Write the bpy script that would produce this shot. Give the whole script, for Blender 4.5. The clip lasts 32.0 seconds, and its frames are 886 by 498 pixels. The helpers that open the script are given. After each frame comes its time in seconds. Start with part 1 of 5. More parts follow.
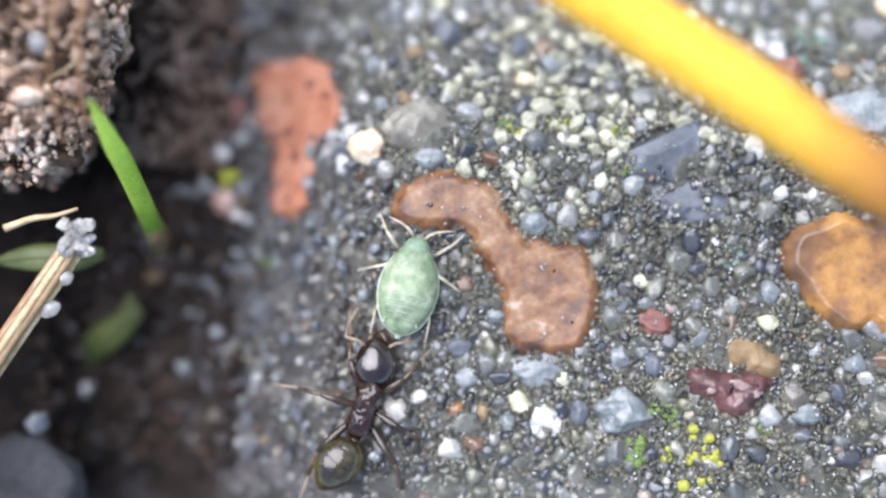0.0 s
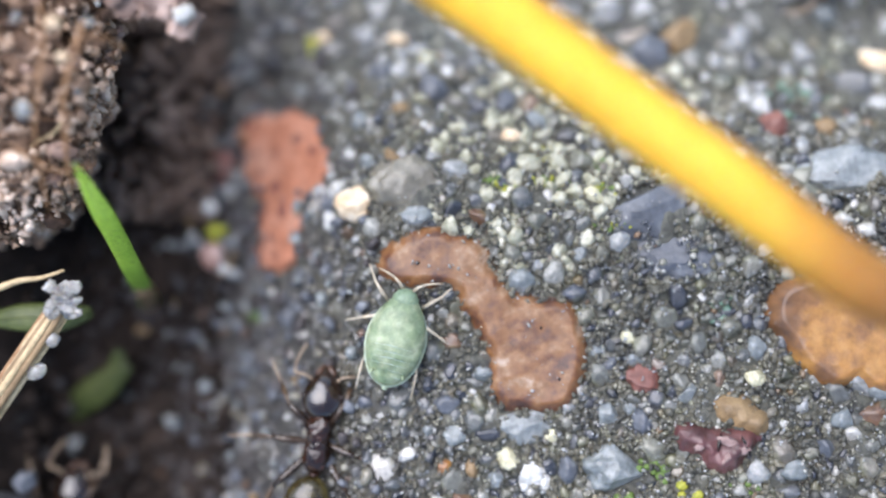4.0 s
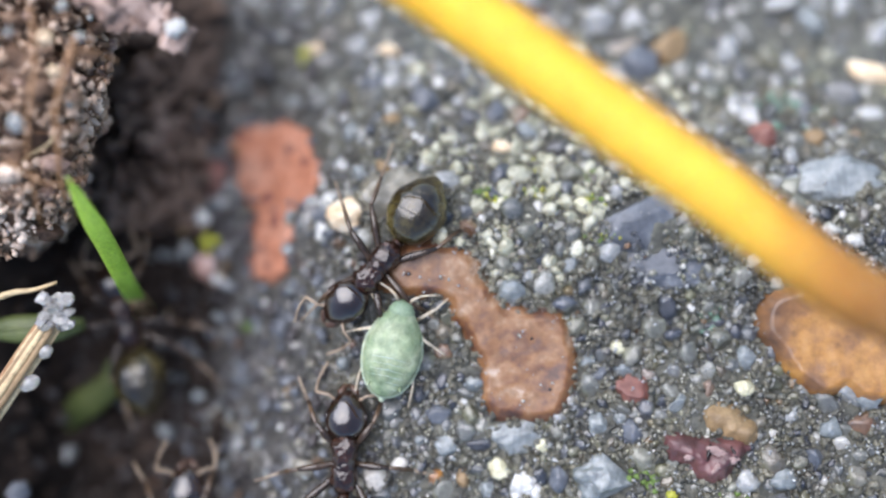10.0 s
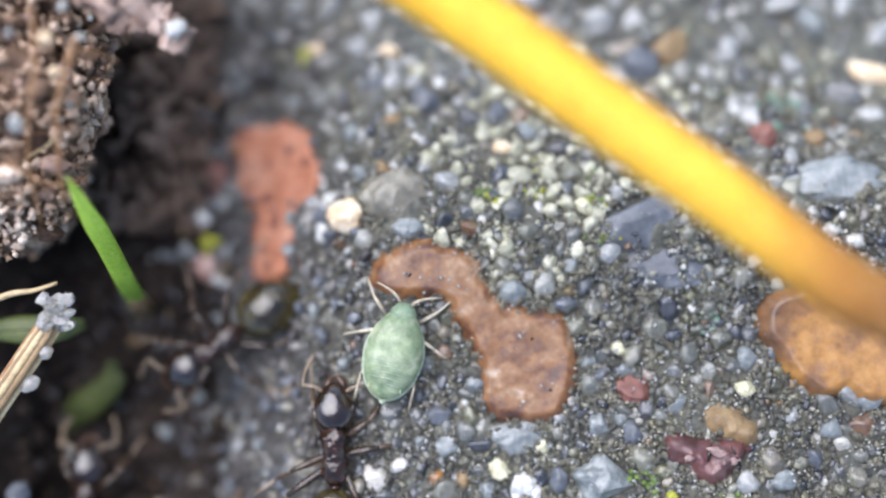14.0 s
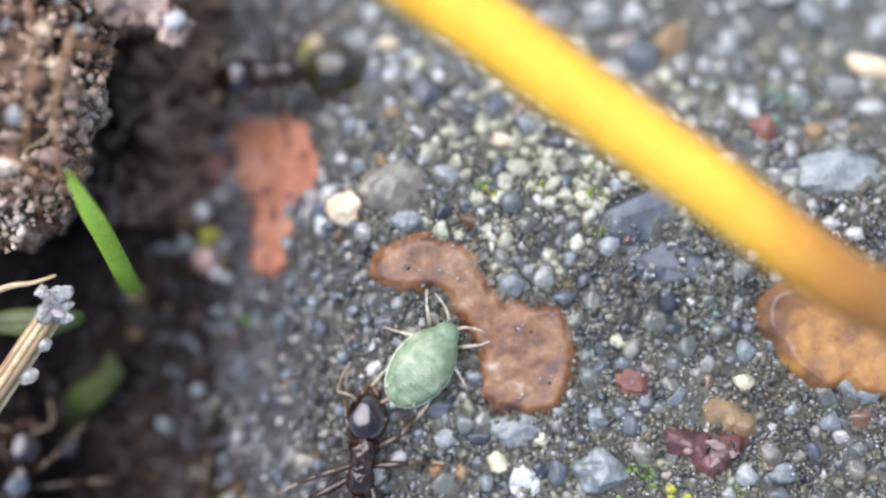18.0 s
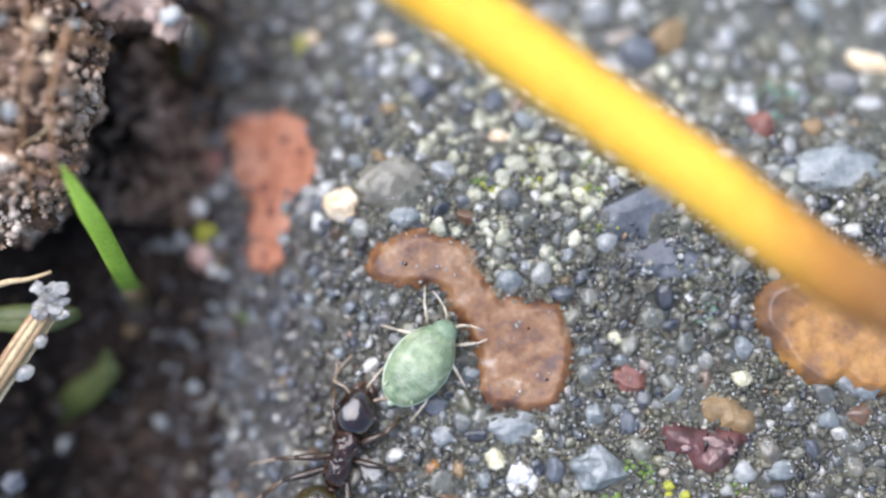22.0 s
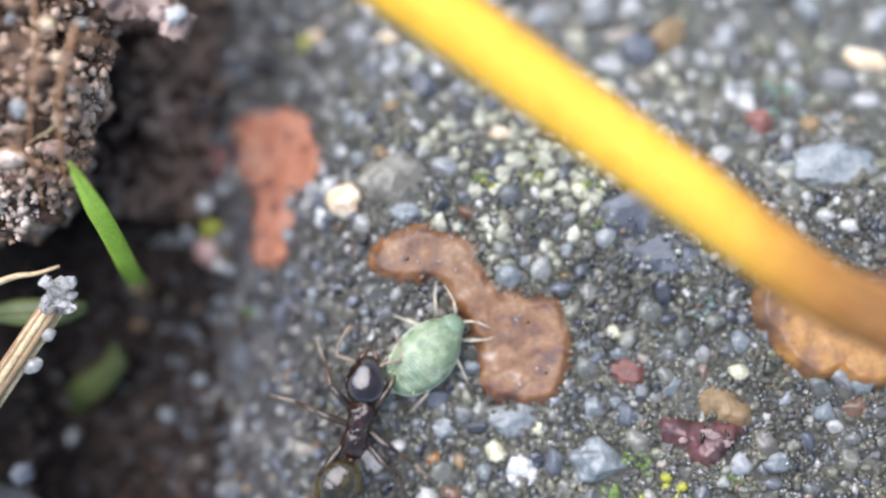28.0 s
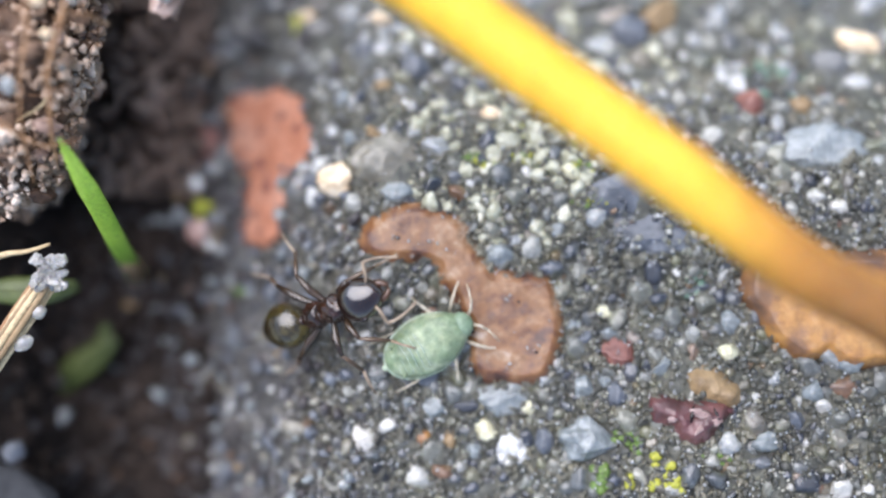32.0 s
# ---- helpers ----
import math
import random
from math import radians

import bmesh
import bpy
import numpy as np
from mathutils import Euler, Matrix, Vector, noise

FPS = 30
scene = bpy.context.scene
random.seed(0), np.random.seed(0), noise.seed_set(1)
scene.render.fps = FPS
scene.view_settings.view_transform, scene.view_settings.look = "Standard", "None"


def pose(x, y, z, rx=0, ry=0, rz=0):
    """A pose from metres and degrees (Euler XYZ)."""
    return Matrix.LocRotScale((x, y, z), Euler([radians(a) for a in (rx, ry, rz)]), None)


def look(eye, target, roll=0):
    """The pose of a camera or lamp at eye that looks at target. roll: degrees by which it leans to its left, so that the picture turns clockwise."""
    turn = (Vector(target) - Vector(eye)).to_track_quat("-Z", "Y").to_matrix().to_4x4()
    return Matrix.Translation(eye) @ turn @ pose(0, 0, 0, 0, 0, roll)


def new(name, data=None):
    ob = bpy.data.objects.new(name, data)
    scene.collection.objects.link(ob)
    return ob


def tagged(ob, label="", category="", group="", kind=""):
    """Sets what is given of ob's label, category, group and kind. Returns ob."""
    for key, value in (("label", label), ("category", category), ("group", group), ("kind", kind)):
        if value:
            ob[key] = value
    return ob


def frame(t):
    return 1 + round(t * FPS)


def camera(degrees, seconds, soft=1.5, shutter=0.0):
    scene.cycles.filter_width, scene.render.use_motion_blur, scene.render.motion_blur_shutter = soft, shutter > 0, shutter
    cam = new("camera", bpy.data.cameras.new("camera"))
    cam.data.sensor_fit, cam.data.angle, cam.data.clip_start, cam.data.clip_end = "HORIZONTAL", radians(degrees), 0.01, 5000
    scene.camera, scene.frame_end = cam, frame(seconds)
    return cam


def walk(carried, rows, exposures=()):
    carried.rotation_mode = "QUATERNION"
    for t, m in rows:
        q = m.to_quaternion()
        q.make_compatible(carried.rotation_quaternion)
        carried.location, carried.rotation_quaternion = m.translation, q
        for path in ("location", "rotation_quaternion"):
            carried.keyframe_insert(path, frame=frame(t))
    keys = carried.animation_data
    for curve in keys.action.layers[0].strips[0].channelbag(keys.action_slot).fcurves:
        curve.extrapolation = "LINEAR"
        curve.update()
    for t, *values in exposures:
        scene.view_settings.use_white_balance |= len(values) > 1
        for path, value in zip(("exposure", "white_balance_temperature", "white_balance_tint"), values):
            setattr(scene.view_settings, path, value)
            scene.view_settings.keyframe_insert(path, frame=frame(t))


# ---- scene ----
cam = camera(44.0, 32.0, soft=2.3, shutter=0.5)
MM = 0.001
# seconds, place in millimetres, turn in degrees
PATH = [
    (0.0, -0.3226, -1.3067, 29.6799, -1.131, 0.513, 0.528),
    (0.5, -0.2514, -1.1081, 29.5865, -0.869, 0.396, 0.405),
    (1.0, -0.2483, -0.8787, 29.5808, -0.785, 0.248, 0.375),
    (1.5, -0.2283, -0.7137, 29.6053, -0.555, 0.214, 0.267),
    (2.0, -0.2573, -0.6343, 29.7519, -0.412, 0.267, 0.242),
    (2.5, -0.1969, -0.3697, 29.7996, -0.136, 0.282, 0.117),
    (3.0, -0.1581, -0.3187, 29.7245, -0.212, 0.175, 0.143),
    (3.5, -0.1508, -0.3033, 29.7086, -0.106, 0.212, 0.120),
    (5.5, -0.0861, -0.1591, 29.7357, -0.157, 0.046, 0.065),
    (6.0, -0.0898, -0.1164, 29.7731, -0.120, 0.015, 0.041),
    (6.5, -0.0852, -0.1007, 29.7697, -0.202, 0.011, 0.058),
    (7.0, -0.1066, -0.0438, 29.7621, -0.206, -0.010, 0.058),
    (7.5, -0.0940, -0.0731, 29.7225, -0.131, -0.054, 0.019),
    (8.0, -0.0192, -0.0816, 29.6855, -0.081, -0.056, 0.047),
    (8.5, -0.0268, -0.0651, 29.7166, -0.005, -0.082, 0.024),
    (9.0, -0.0229, -0.0946, 29.7406, 0.025, -0.096, 0.025),
    (9.5, -0.0045, -0.0484, 29.8126, 0.036, -0.033, 0.004),
    (10.0, 0.0272, -0.0536, 29.8812, 0.032, 0.039, 0.013),
    (10.5, -0.0000, -0.0138, 29.8848, 0.019, 0.014, 0.018),
    (11.0, -0.0223, -0.0154, 29.8511, -0.026, -0.019, 0.006),
    (11.5, -0.0694, -0.0086, 29.8278, 0.037, -0.098, -0.003),
    (12.0, -0.0105, -0.0154, 29.8427, 0.007, -0.025, 0.029),
    (12.5, -0.0196, -0.0119, 29.8737, 0.025, -0.026, 0.009),
    (13.0, -0.0000, 0.0000, 29.8534, 0.000, 0.000, -0.000),
    (13.5, 0.0217, -0.0539, 29.8858, 0.071, 0.053, 0.020),
    (14.0, 0.0198, -0.0565, 29.8764, 0.069, 0.044, 0.009),
    (14.5, 0.0314, -0.0072, 29.8861, 0.033, 0.069, 0.011),
    (16.5, 0.0559, -0.1535, 29.8772, -0.011, 0.077, 0.004),
    (17.0, 0.0269, -0.1459, 29.8855, -0.066, 0.025, 0.041),
    (17.5, 0.0456, -0.1461, 29.8819, -0.155, 0.050, 0.048),
    (18.0, 0.0309, -0.0935, 29.8554, -0.233, 0.020, 0.057),
    (18.5, 0.0443, -0.1067, 29.8099, -0.213, 0.006, 0.057),
    (19.0, 0.0305, -0.1540, 29.7340, -0.167, -0.108, 0.083),
    (19.5, 0.0413, -0.1731, 29.7558, -0.183, -0.100, 0.069),
    (20.0, 0.0449, -0.1504, 29.7875, -0.161, -0.081, 0.053),
    (20.5, 0.0393, -0.1003, 29.8343, -0.233, -0.071, 0.065),
    (21.0, 0.0485, -0.1537, 29.7790, -0.133, -0.067, 0.054),
    (21.5, 0.0700, -0.1578, 29.7870, -0.162, -0.036, 0.079),
    (22.0, 0.0588, -0.1944, 29.7604, -0.229, -0.069, 0.064),
    (22.5, 0.0376, -0.1534, 29.7463, -0.276, -0.114, 0.040),
    (23.0, 0.0277, -0.1221, 29.7588, -0.280, -0.123, 0.084),
    (23.5, 0.0247, -0.1275, 29.7673, -0.270, -0.131, 0.087),
    (24.0, 0.0478, -0.1405, 29.8762, -0.249, -0.080, 0.058),
    (24.5, 0.0736, -0.1510, 29.8385, -0.207, -0.014, 0.070),
    (25.0, 0.0612, -0.1465, 29.8757, -0.209, -0.021, 0.082),
    (25.5, 0.0833, -0.2024, 29.8240, -0.339, -0.041, 0.084),
    (27.5, 0.2656, -0.3179, 30.2127, -0.470, 0.360, 0.094),
    (28.0, 0.2738, -0.2448, 30.2133, -0.383, 0.391, 0.095),
    (28.5, 0.2428, -0.2189, 30.1925, -0.478, 0.314, 0.112),
    (29.0, 0.2299, -0.3598, 30.0739, -0.623, 0.241, 0.146),
    (29.5, 0.2321, -0.3526, 30.1321, -0.636, 0.255, 0.154),
    (30.0, 0.2547, -0.3605, 30.1044, -0.623, 0.303, 0.147),
    (30.5, 0.2863, -0.4035, 30.1851, -0.795, 0.330, 0.178),
    (31.0, 0.3854, -0.6021, 30.1800, -0.948, 0.234, 0.232),
    (31.5, 0.4090, -0.5231, 30.2468, -0.957, 0.237, 0.288),
    (32.0, 0.4001, -0.4745, 30.2520, -1.019, 0.154, 0.270),
]
walk(cam, [(t, pose(x * MM, y * MM, z * MM, rx, ry, rz)) for t, x, y, z, rx, ry, rz in PATH],
     exposures=((0.0, 1.21), (1.0, 1.13), (2.0, 1.10), (3.0, 0.97), (9.0, 0.94), (14.5, 0.98), (16.5, 0.95), (19.0, 0.98), (24.0, 1.01), (32.0, 1.04)))
cam.data.dof.use_dof = True
cam.data.dof.focus_distance = 0.0288
cam.data.dof.aperture_fstop = 19.5

# ---- world, sun ----
world = bpy.data.worlds.new("sky")
scene.world = world
world.use_nodes = True
wn = world.node_tree.nodes
sky = wn.new("ShaderNodeTexSky")
sky.sky_type, sky.sun_disc = "NISHITA", False
sky.sun_elevation, sky.sun_rotation = radians(58), radians(-40)
wn["Background"].inputs["Strength"].default_value = 0.125
world.node_tree.links.new(sky.outputs["Color"], wn["Background"].inputs["Color"])
sun = new("sun", bpy.data.lights.new("sun", "SUN"))
sun.data.energy, sun.data.angle, sun.data.color = 3.2, radians(72), (0.965, 0.945, 1.0)
sun.matrix_world = look((-0.5, 0.6, 1.25), (0, 0, 0))


# ---- materials ----
def shader(name, rough=0.5, spec=0.5, metal=0.0, coat=0.0):
    m = bpy.data.materials.new(name)
    m.use_nodes = True
    b = m.node_tree.nodes["Principled BSDF"]
    b.inputs["Roughness"].default_value = rough
    b.inputs["Specular IOR Level"].default_value = spec
    b.inputs["Metallic"].default_value = metal
    b.inputs["Coat Weight"].default_value = coat
    b.inputs["Coat Roughness"].default_value = 0.13
    return m, m.node_tree.nodes, m.node_tree.links, b


def coords(n, l):
    """Object coordinates in millimetres."""
    tc, sc = n.new("ShaderNodeTexCoord"), n.new("ShaderNodeVectorMath")
    sc.operation = "SCALE"
    sc.inputs["Scale"].default_value = 1000.0
    l.new(tc.outputs["Object"], sc.inputs[0])
    return sc.outputs["Vector"]


def noise_at(n, l, vec, scale, detail=4.0, rough=0.6):
    t = n.new("ShaderNodeTexNoise")
    t.inputs["Scale"].default_value, t.inputs["Detail"].default_value, t.inputs["Roughness"].default_value = scale, detail, rough
    l.new(vec, t.inputs["Vector"])
    return t.outputs["Fac"]


def ramp(n, l, fac, stops, mode="LINEAR"):
    r = n.new("ShaderNodeValToRGB")
    r.color_ramp.interpolation = mode
    e = r.color_ramp.elements
    while len(e) < len(stops):
        e.new(1.0)
    for el, (p, c) in zip(e, stops):
        el.position, el.color = p, (*c, 1.0)
    l.new(fac, r.inputs["Fac"])
    return r.outputs["Color"]


def mix(n, l, a, b, fac, kind="MIX"):
    m = n.new("ShaderNodeMix")
    m.data_type, m.blend_type = "RGBA", kind
    for s, v in ((m.inputs["A"], a), (m.inputs["B"], b), (m.inputs["Factor"], fac)):
        if isinstance(v, (float, int)):
            s.default_value = v
        elif isinstance(v, tuple):
            s.default_value = (*v, 1.0)
        else:
            l.new(v, s)
    return m.outputs["Result"]


def bump(n, l, b, height, strength, dist_mm):
    k = n.new("ShaderNodeBump")
    k.inputs["Strength"].default_value, k.inputs["Distance"].default_value = strength, dist_mm * MM
    l.new(height, k.inputs["Height"])
    l.new(k.outputs["Normal"], b.inputs["Normal"])


def mottled(name, stops, scale, rough=0.5, fine=None, relief=0.05, spec=0.5, coat=0.0, sss=0.0, sss_mm=0.3, trans=0.0, fleck=None, sheen=0.0, speckle=0.75):
    """Noise-mottled surface: a coarse colour ramp, finer grain over it, and relief."""
    m, n, l, b = shader(name, rough, spec, coat=coat)
    v = coords(n, l)
    big = noise_at(n, l, v, scale, 5.0, 0.62)
    c = ramp(n, l, big, stops)
    small = noise_at(n, l, v, fine or scale * 5, 4.0, 0.7)
    c = mix(n, l, c, ramp(n, l, small, ((0.25, (0.45, 0.45, 0.45)), (0.5, (1, 1, 1)), (0.8, (1.35, 1.35, 1.3)))), speckle, "MULTIPLY")
    if fleck:
        vo = n.new("ShaderNodeTexVoronoi")
        vo.inputs["Scale"].default_value = fleck[0]
        l.new(v, vo.inputs["Vector"])
        c = mix(n, l, c, fleck[2], ramp(n, l, vo.outputs["Distance"], ((fleck[1], (1, 1, 1)), (fleck[1] + 0.05, (0, 0, 0)))))
    l.new(c, b.inputs["Base Color"])
    if sss:
        b.inputs["Subsurface Weight"].default_value = sss
        b.inputs["Subsurface Radius"].default_value = (1.0, 0.8, 0.5)
        b.inputs["Subsurface Scale"].default_value = sss_mm * MM
    b.inputs["Transmission Weight"].default_value = trans
    if sheen:
        b.inputs["Sheen Weight"].default_value, b.inputs["Sheen Roughness"].default_value = sheen, 0.35
    bump(n, l, b, small, 0.6, relief)
    return m


def dirt(n, l, v, most):
    """Soil washed over the paving, thicker towards the joint, with a ragged edge."""
    sep = n.new("ShaderNodeSeparateXYZ")
    l.new(v, sep.inputs[0])
    ragged = n.new("ShaderNodeMath")
    ragged.operation = "MULTIPLY_ADD"
    l.new(noise_at(n, l, v, 0.7, 5.0, 0.7), ragged.inputs[0])
    ragged.inputs[1].default_value = 5.0
    slant = n.new("ShaderNodeMath")
    slant.operation = "MULTIPLY_ADD"
    l.new(sep.outputs["Y"], slant.inputs[0])
    slant.inputs[1].default_value = 0.2
    l.new(sep.outputs["X"], slant.inputs[2])
    l.new(slant.outputs[0], ragged.inputs[2])
    span = n.new("ShaderNodeMapRange")
    span.inputs["From Min"].default_value, span.inputs["From Max"].default_value = 2.0, -4.5
    span.inputs["To Max"].default_value = most
    l.new(ragged.outputs[0], span.inputs["Value"])
    return span.outputs["Result"]


def grain_material(name, island):
    """Sand grains: rounded and cloudy, each one its own mineral colour, by island or by object."""
    m, n, l, b = shader(name, 0.36, 0.5, coat=0.7)
    b.inputs["Coat Roughness"].default_value = 0.08
    b.inputs["Subsurface Weight"].default_value = 0.55
    b.inputs["Subsurface Radius"].default_value = (1.0, 1.0, 0.9)
    b.inputs["Subsurface Scale"].default_value = 0.28 * MM
    if island:
        rnd = n.new("ShaderNodeNewGeometry").outputs["Random Per Island"]
    else:
        rnd = n.new("ShaderNodeObjectInfo").outputs["Random"]
    v = coords(n, l)
    c = ramp(n, l, rnd, (
        (0.0, (0.03, 0.034, 0.045)), (0.12, (0.055, 0.062, 0.085)), (0.28, (0.11, 0.118, 0.125)), (0.42, (0.175, 0.18, 0.165)),
        (0.54, (0.155, 0.15, 0.10)), (0.63, (0.24, 0.245, 0.225)), (0.72, (0.18, 0.155, 0.115)), (0.79, (0.075, 0.085, 0.115)),
        (0.86, (0.29, 0.295, 0.28)), (0.93, (0.39, 0.39, 0.375)), (0.97, (0.66, 0.65, 0.63)), (0.985, (0.18, 0.10, 0.06))), "LINEAR")
    cloud = noise_at(n, l, v, 2.6, 5.0, 0.7)
    c = mix(n, l, c, ramp(n, l, cloud, ((0.25, (0.5, 0.5, 0.5)), (0.5, (0.98, 0.98, 0.98)), (0.8, (1.55, 1.55, 1.5)))), 0.8, "MULTIPLY")
    c = mix(n, l, c, (0.80, 0.79, 0.76), 1.0, "MULTIPLY")
    film = noise_at(n, l, v, 0.42, 3.0, 0.6)
    c = mix(n, l, c, (0.15, 0.155, 0.075), ramp(n, l, film, ((0.48, (0, 0, 0)), (0.70, (0.55, 0.55, 0.55)))))
    if island:
        c = mix(n, l, c, (0.062, 0.054, 0.058), dirt(n, l, v, 0.72))
    l.new(c, b.inputs["Base Color"])
    rr = noise_at(n, l, v, 1.7, 2.0)
    l.new(ramp(n, l, rr, ((0.3, (0.2, 0.2, 0.2)), (0.7, (0.6, 0.6, 0.6)))), b.inputs["Roughness"])
    bump(n, l, b, noise_at(n, l, v, 7.0, 4.0, 0.65), 0.5, 0.04)
    return m


M = {}
M["mortar"] = mottled("mortar", ((0.3, (0.03, 0.031, 0.03)), (0.5, (0.075, 0.076, 0.063)), (0.7, (0.15, 0.147, 0.115))), 2.2, 0.55, 9.0, 0.2, coat=0.1)


def muddy(m):
    """Washes soil over a material towards the joint."""
    n, l = m.node_tree.nodes, m.node_tree.links
    b = n["Principled BSDF"]
    old = b.inputs["Base Color"].links[0].from_socket
    l.new(mix(n, l, old, (0.03, 0.025, 0.025), dirt(n, l, coords(n, l), 0.85)), b.inputs["Base Color"])


muddy(M["mortar"])
M["grain"] = grain_material("mineral_grain", False)
M["sand"] = grain_material("mineral_sand", True)
M["rust"] = mottled("rust_stone", ((0.30, (0.045, 0.02, 0.015)), (0.39, (0.10, 0.041, 0.022)), (0.47, (0.165, 0.071, 0.028)), (0.55, (0.21, 0.10, 0.040)), (0.63, (0.27, 0.16, 0.09)), (0.74, (0.42, 0.32, 0.25))), 1.6, 0.42, 4.0, 0.014, coat=0.1, sss=0.22, sss_mm=0.25, speckle=0.6)
M["brick"] = mottled("brick_fragment", ((0.3, (0.27, 0.095, 0.05)), (0.5, (0.41, 0.165, 0.095)), (0.75, (0.50, 0.28, 0.20))), 0.7, 0.7, 5.0, 0.05, fleck=(1.1, 0.2, (0.15, 0.055, 0.045)))
M["amber"] = mottled("amber_stone", ((0.36, (0.10, 0.052, 0.03)), (0.46, (0.21, 0.10, 0.04)), (0.54, (0.37, 0.18, 0.05)), (0.66, (0.47, 0.26, 0.085)), (0.8, (0.58, 0.42, 0.24))), 0.42, 0.36, 3.0, 0.01, coat=0.15, sss=0.3, sss_mm=0.3, speckle=0.55)
M["garnet"] = mottled("garnet_stone", ((0.35, (0.06, 0.024, 0.025)), (0.6, (0.15, 0.06, 0.058)), (0.8, (0.30, 0.18, 0.165))), 1.3, 0.32, 6.0, 0.06, coat=0.3, speckle=0.45)
M["redpebble"] = mottled("red_pebble", ((0.3, (0.12, 0.045, 0.036)), (0.55, (0.20, 0.085, 0.067)), (0.75, (0.30, 0.16, 0.13))), 1.6, 0.45, 5.0, 0.04, sss=0.2, sss_mm=0.2, speckle=0.50)
M["pink"] = mottled("pink_pebble", ((0.3, (0.22, 0.11, 0.09)), (0.5, (0.36, 0.21, 0.17)), (0.75, (0.60, 0.48, 0.44))), 1.4, 0.4, 6.0, 0.03, coat=0.3, speckle=0.4)
M["tan"] = mottled("tan_pebble", ((0.3, (0.15, 0.095, 0.045)), (0.7, (0.32, 0.22, 0.115))), 1.4, 0.5, 7.0, 0.05, speckle=0.50)
M["slate"] = mottled("slate_pebble", ((0.3, (0.055, 0.062, 0.075)), (0.55, (0.105, 0.115, 0.135)), (0.8, (0.22, 0.235, 0.25))), 1.4, 0.4, 7.0, 0.07, coat=0.3, sss=0.15, sss_mm=0.15, speckle=0.50)
M["bluegrey"] = mottled("blue_grey_pebble", ((0.28, (0.10, 0.115, 0.12)), (0.5, (0.19, 0.21, 0.215)), (0.75, (0.33, 0.345, 0.34))), 1.7, 0.35, 7.0, 0.07, coat=0.4, sss=0.25, sss_mm=0.2, speckle=0.50)
M["quartz"] = mottled("quartz", ((0.3, (0.18, 0.19, 0.195)), (0.55, (0.31, 0.315, 0.31)), (0.8, (0.56, 0.55, 0.53))), 1.8, 0.2, 7.0, 0.07, sss=0.4, sss_mm=0.3, coat=0.6, speckle=0.45)
M["clearquartz"] = mottled("clear_quartz", ((0.3, (0.68, 0.66, 0.63)), (0.7, (0.92, 0.90, 0.87))), 1.8, 0.12, 5.0, 0.08, coat=0.4, trans=0.7, sss=0.2, sss_mm=0.3)
M["white"] = mottled("white_grain", ((0.3, (0.40, 0.40, 0.385)), (0.7, (0.68, 0.68, 0.66))), 2.0, 0.35, 8.0, 0.03, sss=0.2, sss_mm=0.2)
M["cream"] = mottled("cream_pebble", ((0.3, (0.52, 0.34, 0.19)), (0.5, (0.72, 0.57, 0.39)), (0.7, (0.82, 0.75, 0.64))), 1.5, 0.45, 6.0, 0.04, speckle=0.40)
M["yellowstone"] = mottled("yellow_pebble", ((0.3, (0.42, 0.40, 0.26)), (0.7, (0.68, 0.65, 0.48))), 1.5, 0.35, 6.0, 0.04, sss=0.2, speckle=0.40)
M["lichen"] = mottled("yellow_lichen", ((0.3, (0.27, 0.28, 0.03)), (0.7, (0.44, 0.43, 0.06))), 2.5, 0.6, 9.0, 0.04, sss=0.2, sss_mm=0.1)
M["moss"] = mottled("green_moss", ((0.3, (0.06, 0.115, 0.022)), (0.7, (0.18, 0.26, 0.06))), 2.5, 0.6, 9.0, 0.04, sss=0.2, sss_mm=0.1)
M["teal"] = mottled("teal_algae", ((0.3, (0.07, 0.14, 0.10)), (0.7, (0.20, 0.31, 0.24))), 2.0, 0.5, 8.0, 0.03)
M["grit"] = mottled("olive_grit", ((0.3, (0.24, 0.23, 0.15)), (0.5, (0.38, 0.37, 0.29)), (0.7, (0.58, 0.57, 0.50))), 0.8, 0.5, 4.0, 0.02)
M["crust"] = mottled("olive_crust", ((0.3, (0.18, 0.18, 0.115)), (0.5, (0.35, 0.345, 0.255)), (0.7, (0.56, 0.545, 0.45))), 2.4, 0.36, 5.0, 0.06, coat=0.5, sss=0.3, sss_mm=0.25)
M["matrix"] = mottled("olive_matrix", ((0.30, (0.035, 0.035, 0.031)), (0.46, (0.07, 0.069, 0.057)), (0.56, (0.105, 0.10, 0.075)), (0.72, (0.22, 0.205, 0.155))), 0.9, 0.55, 5.0, 0.04, coat=0.1, sss=0.2, sss_mm=0.15)
muddy(M["matrix"])
M["greybrown"] = mottled("grey_brown_stone", ((0.3, (0.10, 0.095, 0.075)), (0.5, (0.19, 0.175, 0.14)), (0.72, (0.32, 0.30, 0.25))), 0.9, 0.4, 5.0, 0.04, coat=0.3, sss=0.3, sss_mm=0.3, speckle=0.40)
M["soil"] = mottled("brown_soil", ((0.3, (0.03, 0.015, 0.009)), (0.52, (0.105, 0.058, 0.034)), (0.75, (0.28, 0.175, 0.115))), 0.9, 0.7, 6.0, 0.12)
M["ledge"] = mottled("pale_mauve_soil", ((0.3, (0.15, 0.09, 0.07)), (0.5, (0.29, 0.19, 0.15)), (0.7, (0.52, 0.40, 0.35))), 0.9, 0.5, 4.0, 0.08)
